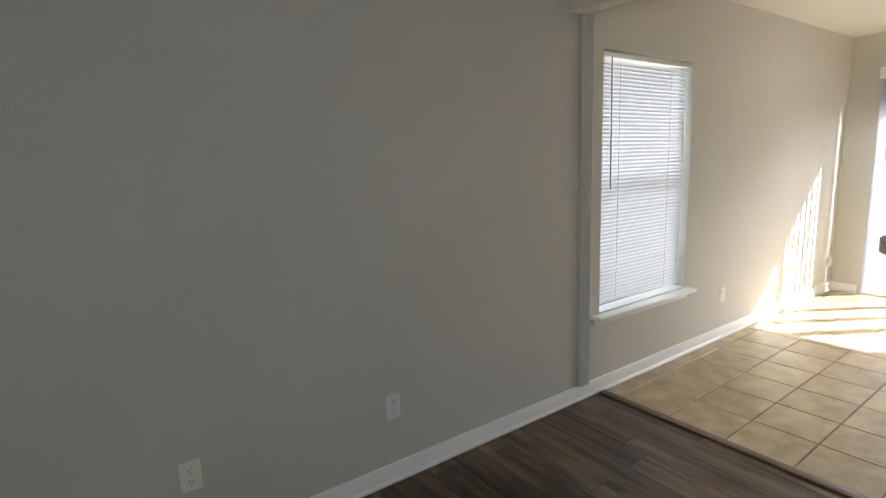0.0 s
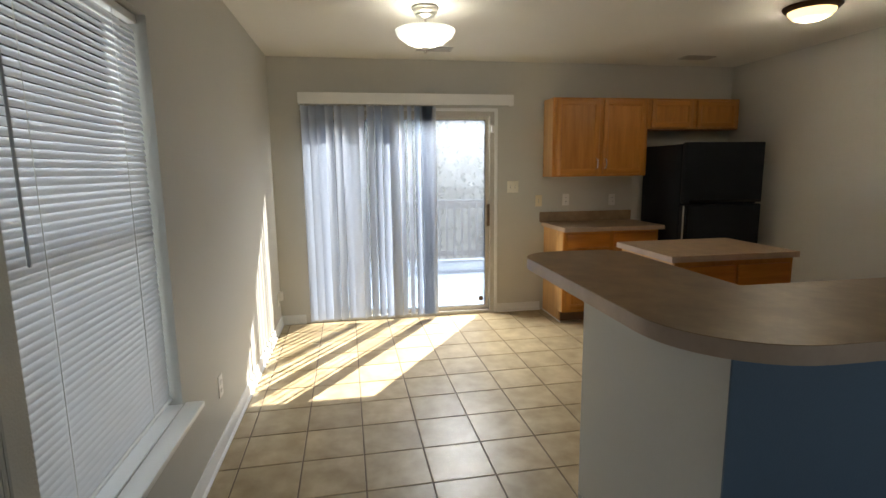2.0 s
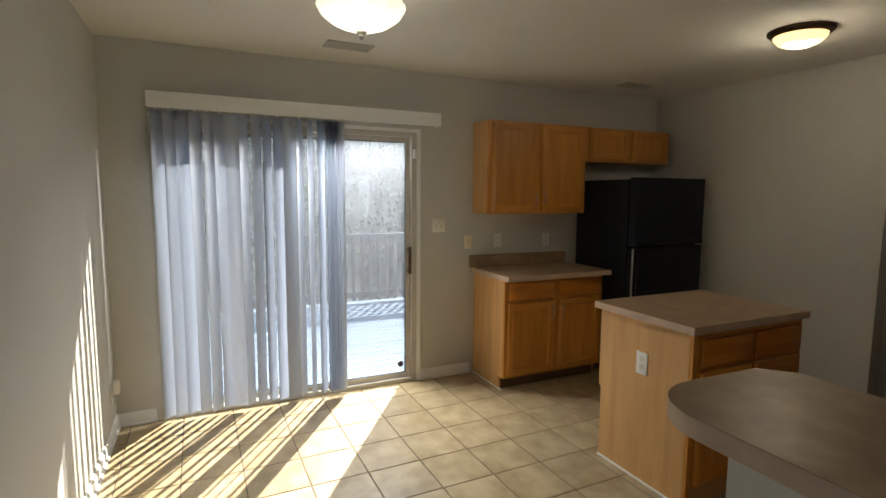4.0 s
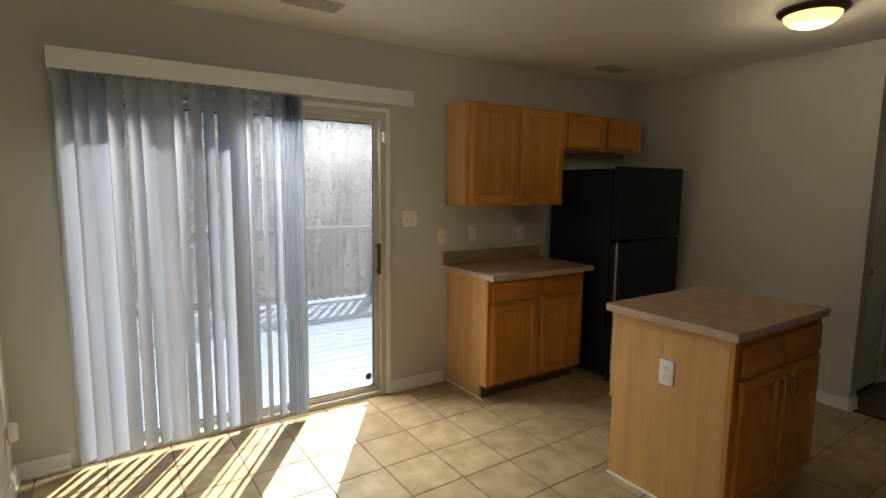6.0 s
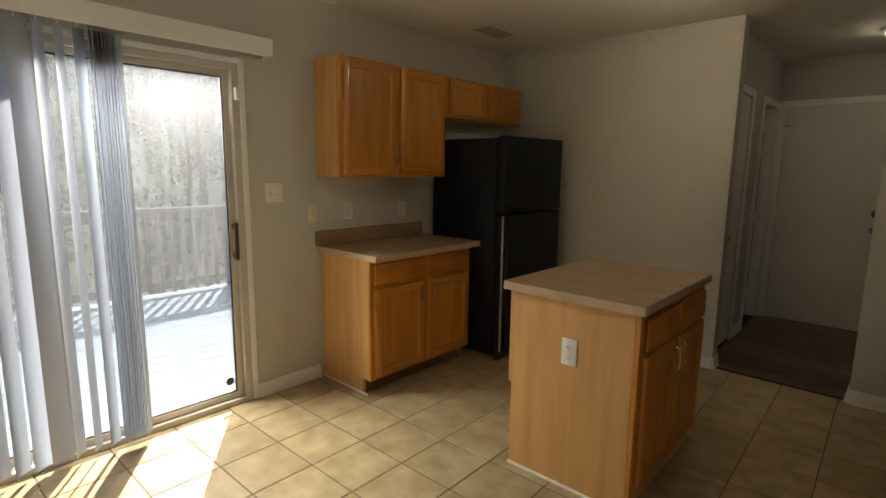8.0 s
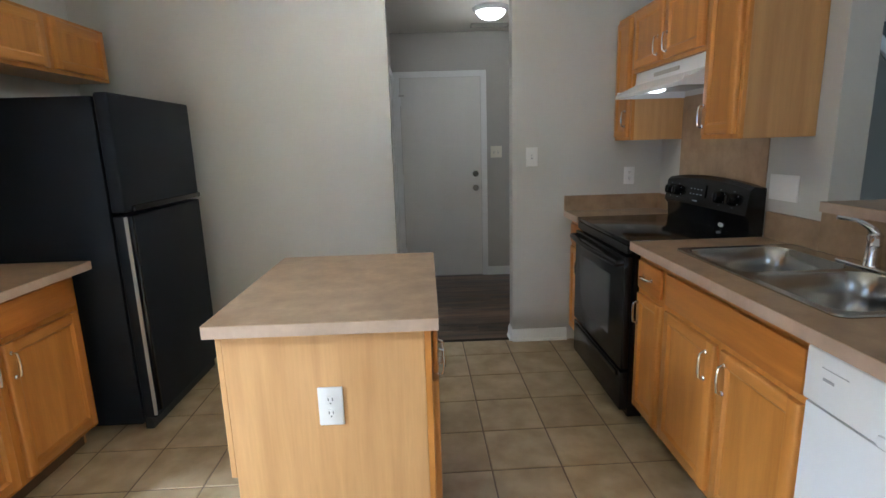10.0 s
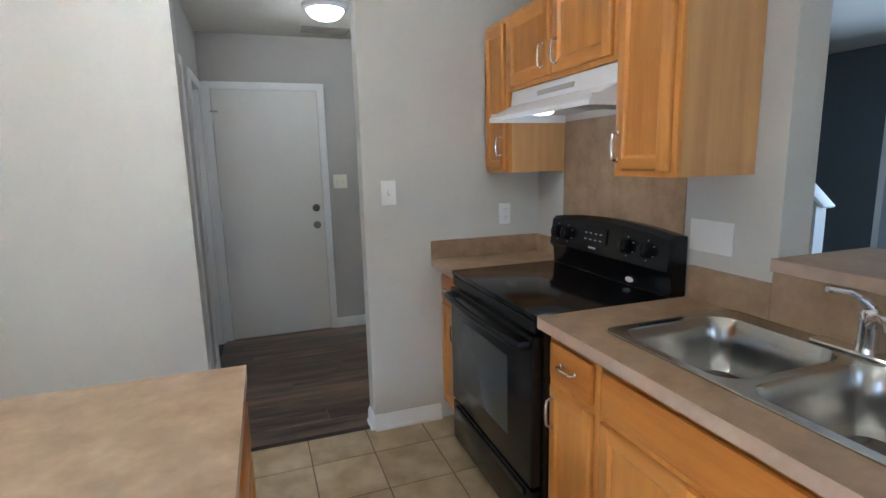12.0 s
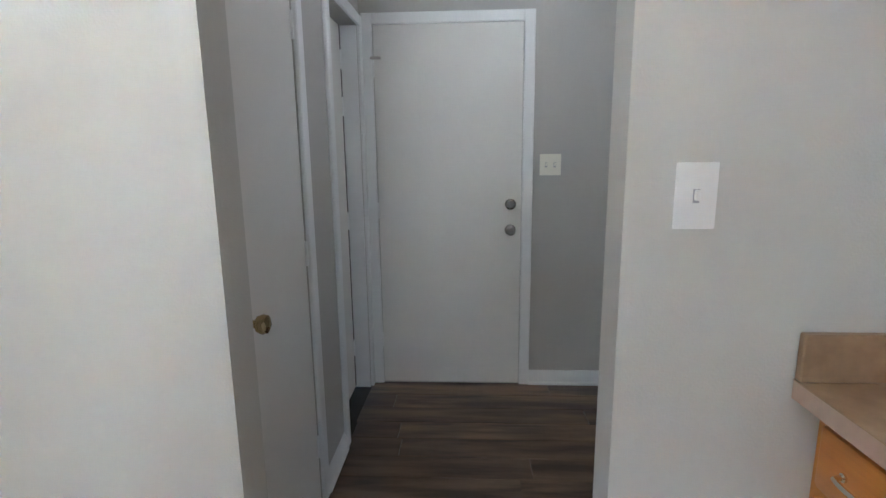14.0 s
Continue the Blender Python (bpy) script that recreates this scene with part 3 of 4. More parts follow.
# ---- wall plates ----
def wall_plate(m, kind, label, w=0.072, h=0.116, material=PLATE, group=""):
    """Cover plate facing -y with switches or sockets."""
    t = thing("wall_plate", m, label, "wall plate", group)
    part("plate", boxed(-w / 2, w / 2, -0.006, 0, -h / 2, h / 2, bevel=0.003, seg=2), material, t)
    if kind == "outlet":
        for dz in (-0.021, 0.021):
            s = part("socket", lathe(bmesh.new(), [(0.0165, -0.0062), (0.0165, -0.0085), (0.015, -0.009)], (0, 0, dz), 16, "y"), material, t)
            sl = bmesh.new()
            for dx in (-0.006, 0.006):
                box(sl, dx - 0.0012, dx + 0.0012, -0.0096, -0.0088, dz - 0.001, dz + 0.008)
            box(sl, -0.002, 0.002, -0.0096, -0.0088, dz - 0.011, dz - 0.007)
            part("slots", sl, SLOT, s)
    elif kind.startswith("switch"):
        n = int(kind[-1])
        for i in range(n):
            x = (i - (n - 1) / 2) * 0.046
            # grey pad holds the shading round the toggle
            part("toggle_slot", boxed(x - 0.006, x + 0.006, -0.0066, -0.0055, -0.013, 0.013), GREY_PRINT, t)
            part("toggle", boxed(x - 0.004, x + 0.004, -0.017, -0.005, -0.008, 0.012, bevel=0.002), material, t)
    return t


wall_plate(pose(XS, 0.042, 1.275, rz=-90), "switch2", "cream double switch plate on the wall by the sliding door", 0.116, 0.116, CREAM)
wall_plate(pose(XS, -0.23, 1.13, rz=-90), "switch1", "ivory switch plate beside the upper cabinet", 0.07, 0.115, IVORY)
wall_plate(pose(XS, -0.519, 1.135, rz=-90), "outlet", "white outlet plate above the counter", group="counter outlets")
wall_plate(pose(XS, -1.022, 1.125, rz=-90), "outlet", "white outlet plate above the counter", group="counter outlets")
wall_plate(pose(1.357, YL, 0.362), "outlet", "white outlet plate low on the wall", group="low outlets")
wall_plate(pose(0.525, YL, 0.362), "outlet", "cream outlet plate low on the wall", material=CREAM, group="low outlets")
wall_plate(pose(4.287, YL, 0.347), "outlet", "white outlet plate below the window wall", group="low outlets")
wall_plate(pose(6.36, YL, 0.28), "outlet", "white outlet plate in the corner by the blinds", group="low outlets")
wall_plate(pose(5.178, YH, 0.347, rz=180), "outlet", "white outlet plate low on the kitchen wall", group="low outlets")
wall_plate(pose(3.645, YH, 1.293, rz=180), "switch1", "white switch plate beside the hall opening", 0.078, 0.125)
wall_plate(pose(2.985, YH, 1.15, rz=180), "outlet", "white outlet plate above the small counter", group="counter outlets")
wall_plate(pose(2.77, -1.112, 1.162, rz=90), "blank", "wide white blank plate above the sink counter", 0.185, 0.115)
wall_plate(pose(3.624, Y0, 1.297, rz=180), "switch2", "cream double switch plate beside the hall door", 0.116, 0.116, CREAM)
plug = thing("plug_adapter", pose(6.36, YL - 0.007, 0.31), "small white plug-in adapter in the outlet", "adapter")
part("body", boxed(-0.025, 0.025, -0.04, -0.003, -0.035, 0.05, bevel=0.008, seg=2), PLATE, plug)


# ---- cabinets ----
def cabinet(name, m, w, d, h, z0, fronts, label, kick=True, sides=OAK_SIDE, group="", low=None):
    """A box with a face frame; fronts: (kind, x, z, w, h, pull). Its front looks to -y and lies at y = 0."""
    t = thing(name, m, label, "cabinet", group)
    bm = bmesh.new()
    k = 0.10 if kick else 0.0
    box(bm, 0, w, 0.019, d, z0 + k, z0 + (low or h), bevel=0.0015)
    if kick:
        box(bm, 0.0, 0.018, 0.075, d, 0, z0 + k)
        box(bm, w - 0.018, w, 0.075, d, 0, z0 + k)
    part("body", bm, sides, t, "light oak veneer carcass")
    ff = bmesh.new()
    box(ff, 0, w, 0.0, 0.019, z0 + k, z0 + h, bevel=0.0015)
    part("face_frame", ff, OAK, t)
    if kick:
        part("toe_kick", boxed(0.018, w - 0.018, 0.072, 0.085, 0, z0 + k), KICK, t, "dark brown toe kick")
    for kind, x, z, fw, fh, pl in fronts:
        big = kind == "door"
        if big:
            p = framed_door(fw, fh, x, z, t, rail=min(0.055, fw * 0.21))
        else:
            p = part("drawer_front", boxed(x, x + fw, -0.0195, -0.0005, z, z + fh, bevel=0.011, seg=2), OAK_DRAWER, t)
        if pl:
            part("handle", pull(pl[0], pl[1], -0.0195, pl[2], pl[3]), CHROME, p, "bright chrome pull")
    return t


def counter(name, pts, z0, z1, label, category="worktop"):
    t = thing(name, Matrix.Identity(4), label, category)
    part("edge_band", outline(bmesh.new(), pts, z0, z1 - 0.002), LAM_EDGE, t)
    cx, cy = sum(p[0] for p in pts) / len(pts), sum(p[1] for p in pts) / len(pts)
    part("top", outline(bmesh.new(), [(x + (0.0006 if x > cx else -0.0006), y + (0.0006 if y > cy else -0.0006)) for x, y in pts], z1 - 0.002, z1), LAM, t)
    return t


CT = 0.914
# base cabinet and uppers on the patio wall
cabinet("base_cabinet", pose(6.005, -0.29, 0, rz=-90), 0.955, 0.500, 0.874, 0, [
    ("drawer", 0.03, 0.715, 0.425, 0.135, None), ("drawer", 0.50, 0.715, 0.425, 0.135, None),
    ("door", 0.03, 0.125, 0.425, 0.565, (0.43, 0.60, 0.10, True)), ("door", 0.50, 0.125, 0.425, 0.565, (0.525, 0.60, 0.10, True))],
    "honey oak base cabinet with two doors and two drawers")
solid("trim_caulk", boxed(6.03, XS - 0.015, -0.289, -0.283, 0.0005, 0.010), TRIM, "thin white caulk line along the cabinet foot", "caulk")
top1 = counter("worktop", [(5.915, -0.262), (XS, -0.262), (XS, -1.255), (5.915, -1.255)], 0.876, CT, "brown mottled laminate worktop with backsplash")
part("backsplash", boxed(6.49, XS - 0.001, -1.235, -0.240, CT, 1.015, bevel=0.004), LAM, top1)
cabinet("wall_cabinet", pose(6.26, -0.27, 0, rz=-90), 0.968, 0.249, 0.738, 1.37, [
    ("door", 0.03, 1.39, 0.435, 0.70, (0.44, 1.49, 0.09, True)), ("door", 0.503, 1.39, 0.435, 0.70, (0.528, 1.49, 0.09, True))],
    "honey oak wall cabinet with two panelled doors", kick=False)
cabinet("wall_cabinet", pose(6.26, -1.239, 0, rz=-90), 0.985, 0.249, 0.293, 1.815, [
    ("door", 0.03, 1.835, 0.44, 0.253, None), ("door", 0.515, 1.835, 0.44, 0.253, None)],
    "low honey oak wall cabinet above the refrigerator", kick=False)

# refrigerator
fridge = thing("refrigerator", pose(5.77, -1.335, 0, rz=-90), "black top-freezer refrigerator against the kitchen wall", "refrigerator")
part("body", boxed(0, 0.795, 0.075, 0.70, 0.03, 1.655, bevel=0.006, seg=2), BLACK_TEX, fridge)
part("freezer_door", boxed(0, 0.795, 0, 0.068, 1.12, 1.67, bevel=0.012, seg=3), BLACK_TEX, fridge)
part("fridge_door", boxed(0, 0.795, 0, 0.068, 0.06, 1.105, bevel=0.012, seg=3), BLACK_TEX, fridge)
g = bmesh.new()
box(g, 0.05, 0.77, -0.022, -0.001, 1.122, 1.150, bevel=0.006, seg=2)
part("freezer_handle", g, BLACK, fridge)
g = bmesh.new()
box(g, 0.012, 0.035, -0.02, -0.001, 0.10, 1.10, bevel=0.006, seg=2)
part("door_handle", g, BLACK, fridge)
part("handle_trim", boxed(-0.003, 0.004, -0.004, 0.012, 0.08, 1.10, bevel=0.001), VENT, fridge, "thin pale grey strip along the door edge")
part("kick_plate", boxed(0.01, 0.785, 0.03, 0.07, 0.0, 0.055), SLOT, fridge)

# island
isl = thing("kitchen_island", Matrix.Identity(4), "honey oak kitchen island with laminate top and side outlet", "kitchen island")
IX0, IX1, IY0, IY1 = 4.352, 4.955, -1.13, -0.30
b = bmesh.new()
box(b, IX0 + 0.02, IX1, IY0, IY1, 0.0, 0.878, bevel=0.002)
part("body", b, OAK_SIDE, isl, "pale oak veneer panels")
part("corner_strip", boxed(IX1, IX1 + 0.018, IY1 - 0.05, IY1 - 0.001, 0.42, 0.878, bevel=0.002), OAK_SIDE, isl)
part("base_strip", boxed(IX0 + 0.03, IX1 + 0.004, IY1, IY1 + 0.006, 0.0, 0.012), TRIM, isl, "thin white caulk line at the floor")
part("corner_post", boxed(IX0, IX0 + 0.02, IY1 - 0.025, IY1, 0.0, 0.878, bevel=0.002), OAK, isl)
part("face_frame", boxed(IX0 + 0.001, IX0 + 0.02, IY0, IY1 - 0.025, 0.10, 0.878, bevel=0.002), OAK, isl)
for i in range(2):
    y = IY1 - 0.045 - 0.39 * i
    dr = part("drawer_front", boxed(0.0, 0.37, -0.0195, -0.0005, 0.71, 0.85, bevel=0.011, seg=2), OAK_DRAWER, isl)
    dr.matrix_local = pose(IX0, y, 0, rz=-90)
    dd = framed_door(0.37, 0.57, 0, 0.12, isl, pose(IX0, y, 0, rz=-90))
    part("handle", pull(0.335 if i == 0 else 0.035, 0.60, -0.0195, 0.10, True), CHROME, dd, "bright chrome pull")
ipts = [(4.33, -0.27), (4.995, -0.27), (4.995, -1.155), (4.33, -1.155)]
counter("worktop", ipts, 0.880, 0.918, "brown mottled laminate island top")
wall_plate(pose(4.655, IY1, 0.647, rz=180), "outlet", "white outlet plate on the island side", 0.074, 0.122)

# range wall
CT = 0.928
XF = 3.365
cabinet("base_cabinet", pose(XF, YH + 0.002, 0, rz=90), 0.295, 0.59, 0.886, 0, [
    ("drawer", 0.03, 0.715, 0.235, 0.135, (0.148, 0.785, 0.08, False)), ("door", 0.03, 0.125, 0.235, 0.565, (0.235, 0.58, 0.09, True))],
    "narrow honey oak base cabinet beside the stove")
top2 = counter("worktop", [(3.425, YH + 0.002), (2.772, YH + 0.002), (2.772, -2.012), (3.425, -2.012)], 0.888, CT, "short brown laminate worktop beside the stove")
sp = bmesh.new()
box(sp, 2.772, 2.792, YH + 0.022, -2.012, CT, 1.027, bevel=0.003)
box(sp, 2.772, 3.425, YH + 0.002, YH + 0.022, CT, 1.027, bevel=0.003)
part("backsplash", sp, LAM, top2)
cabinet("base_cabinet", pose(XF, -1.192, 0, rz=90), 0.275, 0.59, 0.886, 0, [
    ("drawer", 0.02, 0.715, 0.235, 0.135, (0.138, 0.785, 0.08, False)), ("door", 0.02, 0.125, 0.235, 0.565, (0.045, 0.60, 0.10, True))],
    "narrow honey oak base cabinet between stove and sink", low=0.72)
cabinet("sink_cabinet", pose(XF, -0.915, 0, rz=90), 0.825, 0.59, 0.886, 0, [
    ("drawer", 0.02, 0.715, 0.785, 0.135, None), ("door", 0.02, 0.125, 0.375, 0.565, (0.355, 0.60, 0.10, True)), ("door", 0.43, 0.125, 0.375, 0.565, (0.47, 0.60, 0.10, True))],
    "honey oak sink cabinet with false drawer front", low=0.72)
# dishwasher
dw = thing("dishwasher", pose(3.372, -0.086, 0, rz=90), "white built-in dishwasher under the worktop", "dishwasher")
part("tub", boxed(0.004, 0.604, 0.03, 0.58, 0.10, 0.868), WHITE_ENAMEL, dw)
part("door", boxed(0.004, 0.604, -0.02, 0.03, 0.115, 0.725, bevel=0.004, seg=2), WHITE_ENAMEL, dw)
cp = bmesh.new()
box(cp, 0.004, 0.604, -0.032, 0.03, 0.735, 0.880, bevel=0.008, seg=3)
pan = part("control_panel", cp, WHITE_ENAMEL, dw)
pr = bmesh.new()
for i in range(10):
    box(pr, 0.060 + 0.0082 * i, 0.066 + 0.0082 * i, -0.0328, -0.0318, 0.838, 0.8405)
part("print", pr, GREY_PRINT, pan, "row of small grey printed marks")
part("badge", boxed(0.066, 0.100, -0.0328, -0.0318, 0.808, 0.815), GREY_PRINT, pan)
part("grip", boxed(0.23, 0.40, -0.040, -0.020, 0.738, 0.765, bevel=0.006, seg=2), WHITE_ENAMEL, pan)
part("kick_plate", boxed(0.004, 0.604, 0.05, 0.06, 0.0, 0.105), SLOT, dw)
solid("trim_filler", boxed(2.9, XF, 0.520, 0.579, 0.0, 0.886), OAK, "honey oak filler strip at the half wall", "filler")

# sink worktop, with its cut-out
SX0, SX1, SY0, SY1 = 2.798, 3.305, -0.990, -0.110
wt = thing("worktop", Matrix.Identity(4), "long brown laminate worktop with sink and backsplash", "worktop")


def ring(bm, ox0, ox1, oy0, oy1, ix0, ix1, iy0, iy1, z0, z1):
    for bb in ((ox0, ix0, oy0, oy1), (ix1, ox1, oy0, oy1), (ix0, ix1, oy0, iy0), (ix0, ix1, iy1, oy1)):
        box(bm, *bb, z0, z1)
    return bm


part("edge_band", ring(bmesh.new(), 2.772, 3.418, -1.192, 0.579, SX0 + 0.02, SX1 - 0.02, SY0 + 0.02, SY1 - 0.02, 0.888, CT - 0.002), LAM_EDGE, wt)
part("top", ring(bmesh.new(), 2.772, 3.4186, -1.1926, 0.579, SX0 + 0.02, SX1 - 0.02, SY0 + 0.02, SY1 - 0.02, CT - 0.002, CT), LAM, wt)
bs = bmesh.new()
box(bs, 2.772, 2.790, -1.192, -0.86, CT, 1.048, bevel=0.002)
box(bs, 2.772, 2.790, -0.859, 0.579, CT, 1.088, bevel=0.002)
box(bs, 2.790, 3.40, 0.561, 0.579, CT, 1.088, bevel=0.002)
part("backsplash", bs, LAM, wt)
solid("stove_backsplash", boxed(2.771, 2.776, -2.055, -1.235, 0.914, 1.63), LAM, "brown laminate panel on the wall behind the stove", "backsplash")

# double sink
sink = thing("kitchen_sink", Matrix.Identity(4), "stainless steel double-bowl sink set in the worktop", "sink")


def rounded(x0, x1, y0, y1, r, n=5):
    return arc(x1 - r, y1 - r, r, 0, 90, n) + arc(x0 + r, y1 - r, r, 90, 180, n) + arc(x0 + r, y0 + r, r, 180, 270, n) + arc(x1 - r, y0 + r, r, 270, 360, n)


def bowl(x0, x1, y0, y1, z, depth):
    """A pressed bowl, open above, with rounded corners and a flat bottom."""
    bm = bmesh.new()
    loops = []
    for inset, dz, r in ((-0.004, 0.0, 0.070), (0.0, -0.006, 0.068), (0.010, -depth * 0.5, 0.065), (0.018, -depth + 0.03, 0.06), (0.035, -depth + 0.006, 0.05), (0.055, -depth, 0.045)):
        loops.append([bm.verts.new((x, y, z + dz)) for x, y in rounded(x0 + inset, x1 - inset, y0 + inset, y1 - inset, r)])
    for a, c in zip(loops, loops[1:]):
        for i in range(len(a)):
            j = (i + 1) % len(a)
            bm.faces.new((a[i], a[j], c[j], c[i]))
    bm.faces.new(loops[-1])
    bmesh.ops.recalc_face_normals(bm, faces=bm.faces)
    for f in bm.faces:
        f.normal_flip()
    return bm


ZR = CT + 0.006
B1 = (2.878, 3.278, -0.955, -0.568)
B2 = (2.878, 3.278, -0.532, -0.145)
rim = bmesh.new()
loops = [rounded(SX0, SX1, SY0, SY1, 0.035)] + [rounded(bb[0] - 0.004, bb[1] + 0.004, bb[2] - 0.004, bb[3] + 0.004, 0.070) for bb in (B1, B2)]
for lp in loops:
    pts = [q for i, q in enumerate(lp) if i == 0 or math.dist(q, lp[i - 1]) > 1e-5]
    vs = [rim.verts.new((x, y, ZR)) for x, y in pts]
    for i in range(len(vs)):
        rim.edges.new((vs[i], vs[(i + 1) % len(vs)]))
bmesh.ops.triangle_fill(rim, edges=rim.edges[:], use_beauty=True, use_dissolve=False)
bmesh.ops.recalc_face_normals(rim, faces=rim.faces)
if sum(f.normal.z for f in rim.faces) < 0:
    bmesh.ops.reverse_faces(rim, faces=rim.faces)
part("rim", rim, STEEL, sink)
edge = [(x, y, CT + 0.003) for x, y in rounded(SX0, SX1, SY0, SY1, 0.035)]
part("rim_edge", tube(bmesh.new(), edge + [edge[0]], 0.0042, 8), STEEL, sink, "rolled bright sink edge")
for bb in (B1, B2):
    bw = part("bowl", bowl(*bb, ZR, 0.17), STEEL, sink)
    part("drain", lathe(bmesh.new(), [(0.045, ZR - 0.1695), (0.045, ZR - 0.166), (0.036, ZR - 0.166), (0.030, ZR - 0.169)], ((bb[0] + bb[1]) / 2, (bb[2] + bb[3]) / 2, 0), 24), CHROME, bw)
part("hole_cap", lathe(bmesh.new(), [(0.016, ZR), (0.016, ZR + 0.002)], (2.84, -0.165, 0), 16), SLOT, sink)

faucet = thing("faucet", pose(2.833, -0.556, ZR) @ Matrix.Diagonal((1, 1, 0.9, 1)), "chrome single-lever kitchen faucet on the sink", "faucet")
part("deck_plate", boxed(-0.028, 0.028, -0.13, 0.13, 0, 0.012, bevel=0.006, seg=3), CHROME, faucet)
part("body", lathe(bmesh.new(), [(0.027, 0.012), (0.024, 0.03), (0.022, 0.10), (0.024, 0.125), (0.016, 0.14), (0.004, 0.145)], (0, 0, 0), 24), CHROME, faucet)
part("spout", tube(bmesh.new(), [(0.0, 0.0, 0.085), (0.022, 0.026, 0.118), (0.05, 0.058, 0.128), (0.075, 0.085, 0.122), (0.08, 0.092, 0.108)], [0.018, 0.016, 0.015, 0.014, 0.015], 12), CHROME, faucet)
part("lever", tube(bmesh.new(), [(0, 0, 0.135), (0.02, -0.008, 0.162), (0.055, -0.02, 0.185), (0.11, -0.038, 0.196)], [0.017, 0.013, 0.007, 0.008], 10), CHROME, faucet)
spray = thing("side_sprayer", pose(2.832, -0.335, ZR), "chrome side sprayer standing on the sink rim", "sprayer")
part("base", lathe(bmesh.new(), [(0.026, 0), (0.024, 0.006), (0.015, 0.02), (0.012, 0.035)], (0, 0, 0), 20), CHROME, spray)
part("head", lathe(bmesh.new(), [(0.010, 0.035), (0.013, 0.06), (0.013, 0.09), (0.018, 0.105), (0.018, 0.12), (0.010, 0.132)], (0, 0, 0), 20), CHROME, spray)

# stove
RY0, RY1, RXF = -2.008, -1.198, 3.41
stove = thing("stove", pose(RXF, RY0, 0, rz=90), "black electric range with glass cooktop", "stove")
RW = RY1 - RY0
part("body", boxed(0.002, RW - 0.002, 0.02, 0.61, 0.03, 0.905, bevel=0.003), BLACK, stove)
part("cooktop", boxed(0.0, RW, -0.012, 0.55, 0.905, 0.928, bevel=0.005, seg=2), BLACK_GLASS, stove, "smooth black glass cooktop")
ov = lathe(bmesh.new(), [(0.023, 0.0), (0.023, 0.0017)], (0, 0, 0), 24, "y")
ov.transform(Matrix.Translation((0.585, 0.5488, 0.950)) @ Matrix.Diagonal((1, 1, 0.5, 1)))
part("logo_badge", ov, PLATE, stove, "small pale oval badge")
od = part("oven_door", boxed(0.006, RW - 0.006, -0.022, 0.018, 0.285, 0.85, bevel=0.006, seg=2), BLACK, stove)
part("oven_window", boxed(0.14, RW - 0.19, -0.0235, -0.0215, 0.40, 0.72, bevel=0.001), OVEN_GLASS, od, "dark oven window")
hb = bmesh.new()
n = 12
pts = [(0.03 + (RW - 0.06) * i / n, -0.050 - 0.022 * math.sin(math.pi * i / n), 0.815 + 0.0 * i) for i in range(n + 1)]
tube(hb, [(0.03, -0.02, 0.82)] + pts + [(RW - 0.03, -0.02, 0.82)], 0.016, 10)
part("handle", hb, BLACK, od, "black bowed bar handle")
part("vent_strip", boxed(0.01, RW - 0.01, -0.010, 0.018, 0.858, 0.902, bevel=0.003), BLACK, stove)
part("drawer", boxed(0.006, RW - 0.006, -0.020, 0.018, 0.065, 0.268, bevel=0.006, seg=2), BLACK, stove)
part("drawer_lip", boxed(0.05, RW - 0.05, -0.030, -0.019, 0.232, 0.256, bevel=0.004), BLACK, stove)
bg = bmesh.new()
prof = [(0.555, 0.925), (0.550, 1.0), (0.530, 1.025), (0.545, 1.155), (0.565, 1.172), (0.62, 1.165), (0.62, 0.925)]
nseg = 12
rings = []
for i in range(nseg + 1):
    u = i / nseg
    lift = 0.028 * (1 - (2 * u - 1) ** 2) - 0.012
    rings.append([bg.verts.new((RW * u, y, z + (lift if z > 1.1 else 0))) for y, z in prof])
for a, c in zip(rings, rings[1:]):
    for i in range(len(prof)):
        j = (i + 1) % len(prof)
        bg.faces.new((a[i], a[j], c[j], c[i]))
bg.faces.new(rings[0])
bg.faces.new(rings[-1][::-1])
bmesh.ops.recalc_face_normals(bg, faces=bg.faces)
back = part("back_panel", bg, BLACK, stove)
for x in (0.07, 0.155, 0.585, 0.70):
    k = bmesh.new()
    lathe(k, [(0.030, 0.0), (0.029, -0.012), (0.024, -0.03), (0.020, -0.032)], (0, 0, 0), 20, "y")
    box(k, -0.004, 0.004, -0.036, -0.03, -0.022, 0.022, bevel=0.001)
    k.transform(pose(x, 0.534, 1.09, -7))
    kn = part("knob", k, BLACK, back)
    tk = bmesh.new()
    for a in (-60, 0, 60, 120, 180):
        q = radians(a)
        box(tk, 0.039 * math.sin(q) - 0.003, 0.039 * math.sin(q) + 0.003, -0.0012, 0.0, 0.039 * math.cos(q) - 0.0015, 0.039 * math.cos(q) + 0.0015)
    tk.transform(pose(x, 0.5345, 1.09, -7))
    part("dial_marks", tk, GREY_PRINT, kn)
cl = bmesh.new()
box(cl, 0.28, 0.45, -0.001, 0.002, -0.03, 0.035)
cl.transform(pose(0, 0.534, 1.105, -7))
disp = part("clock_display", cl, BLACK_GLASS, back)
for bx in [(0.297 + 0.036 * i, 0.314 + 0.036 * i, -0.022 + 0.028 * j, -0.018 + 0.028 * j) for i in range(4) for j in range(2)] + [(0.335, 0.385, -0.060, -0.052)]:
    mk = boxed(bx[0], bx[1], -0.0018, -0.0008, bx[2], bx[3])
    mk.transform(pose(0, 0.533, 1.105, -7))
    part("print", mk, GREY_PRINT, disp)

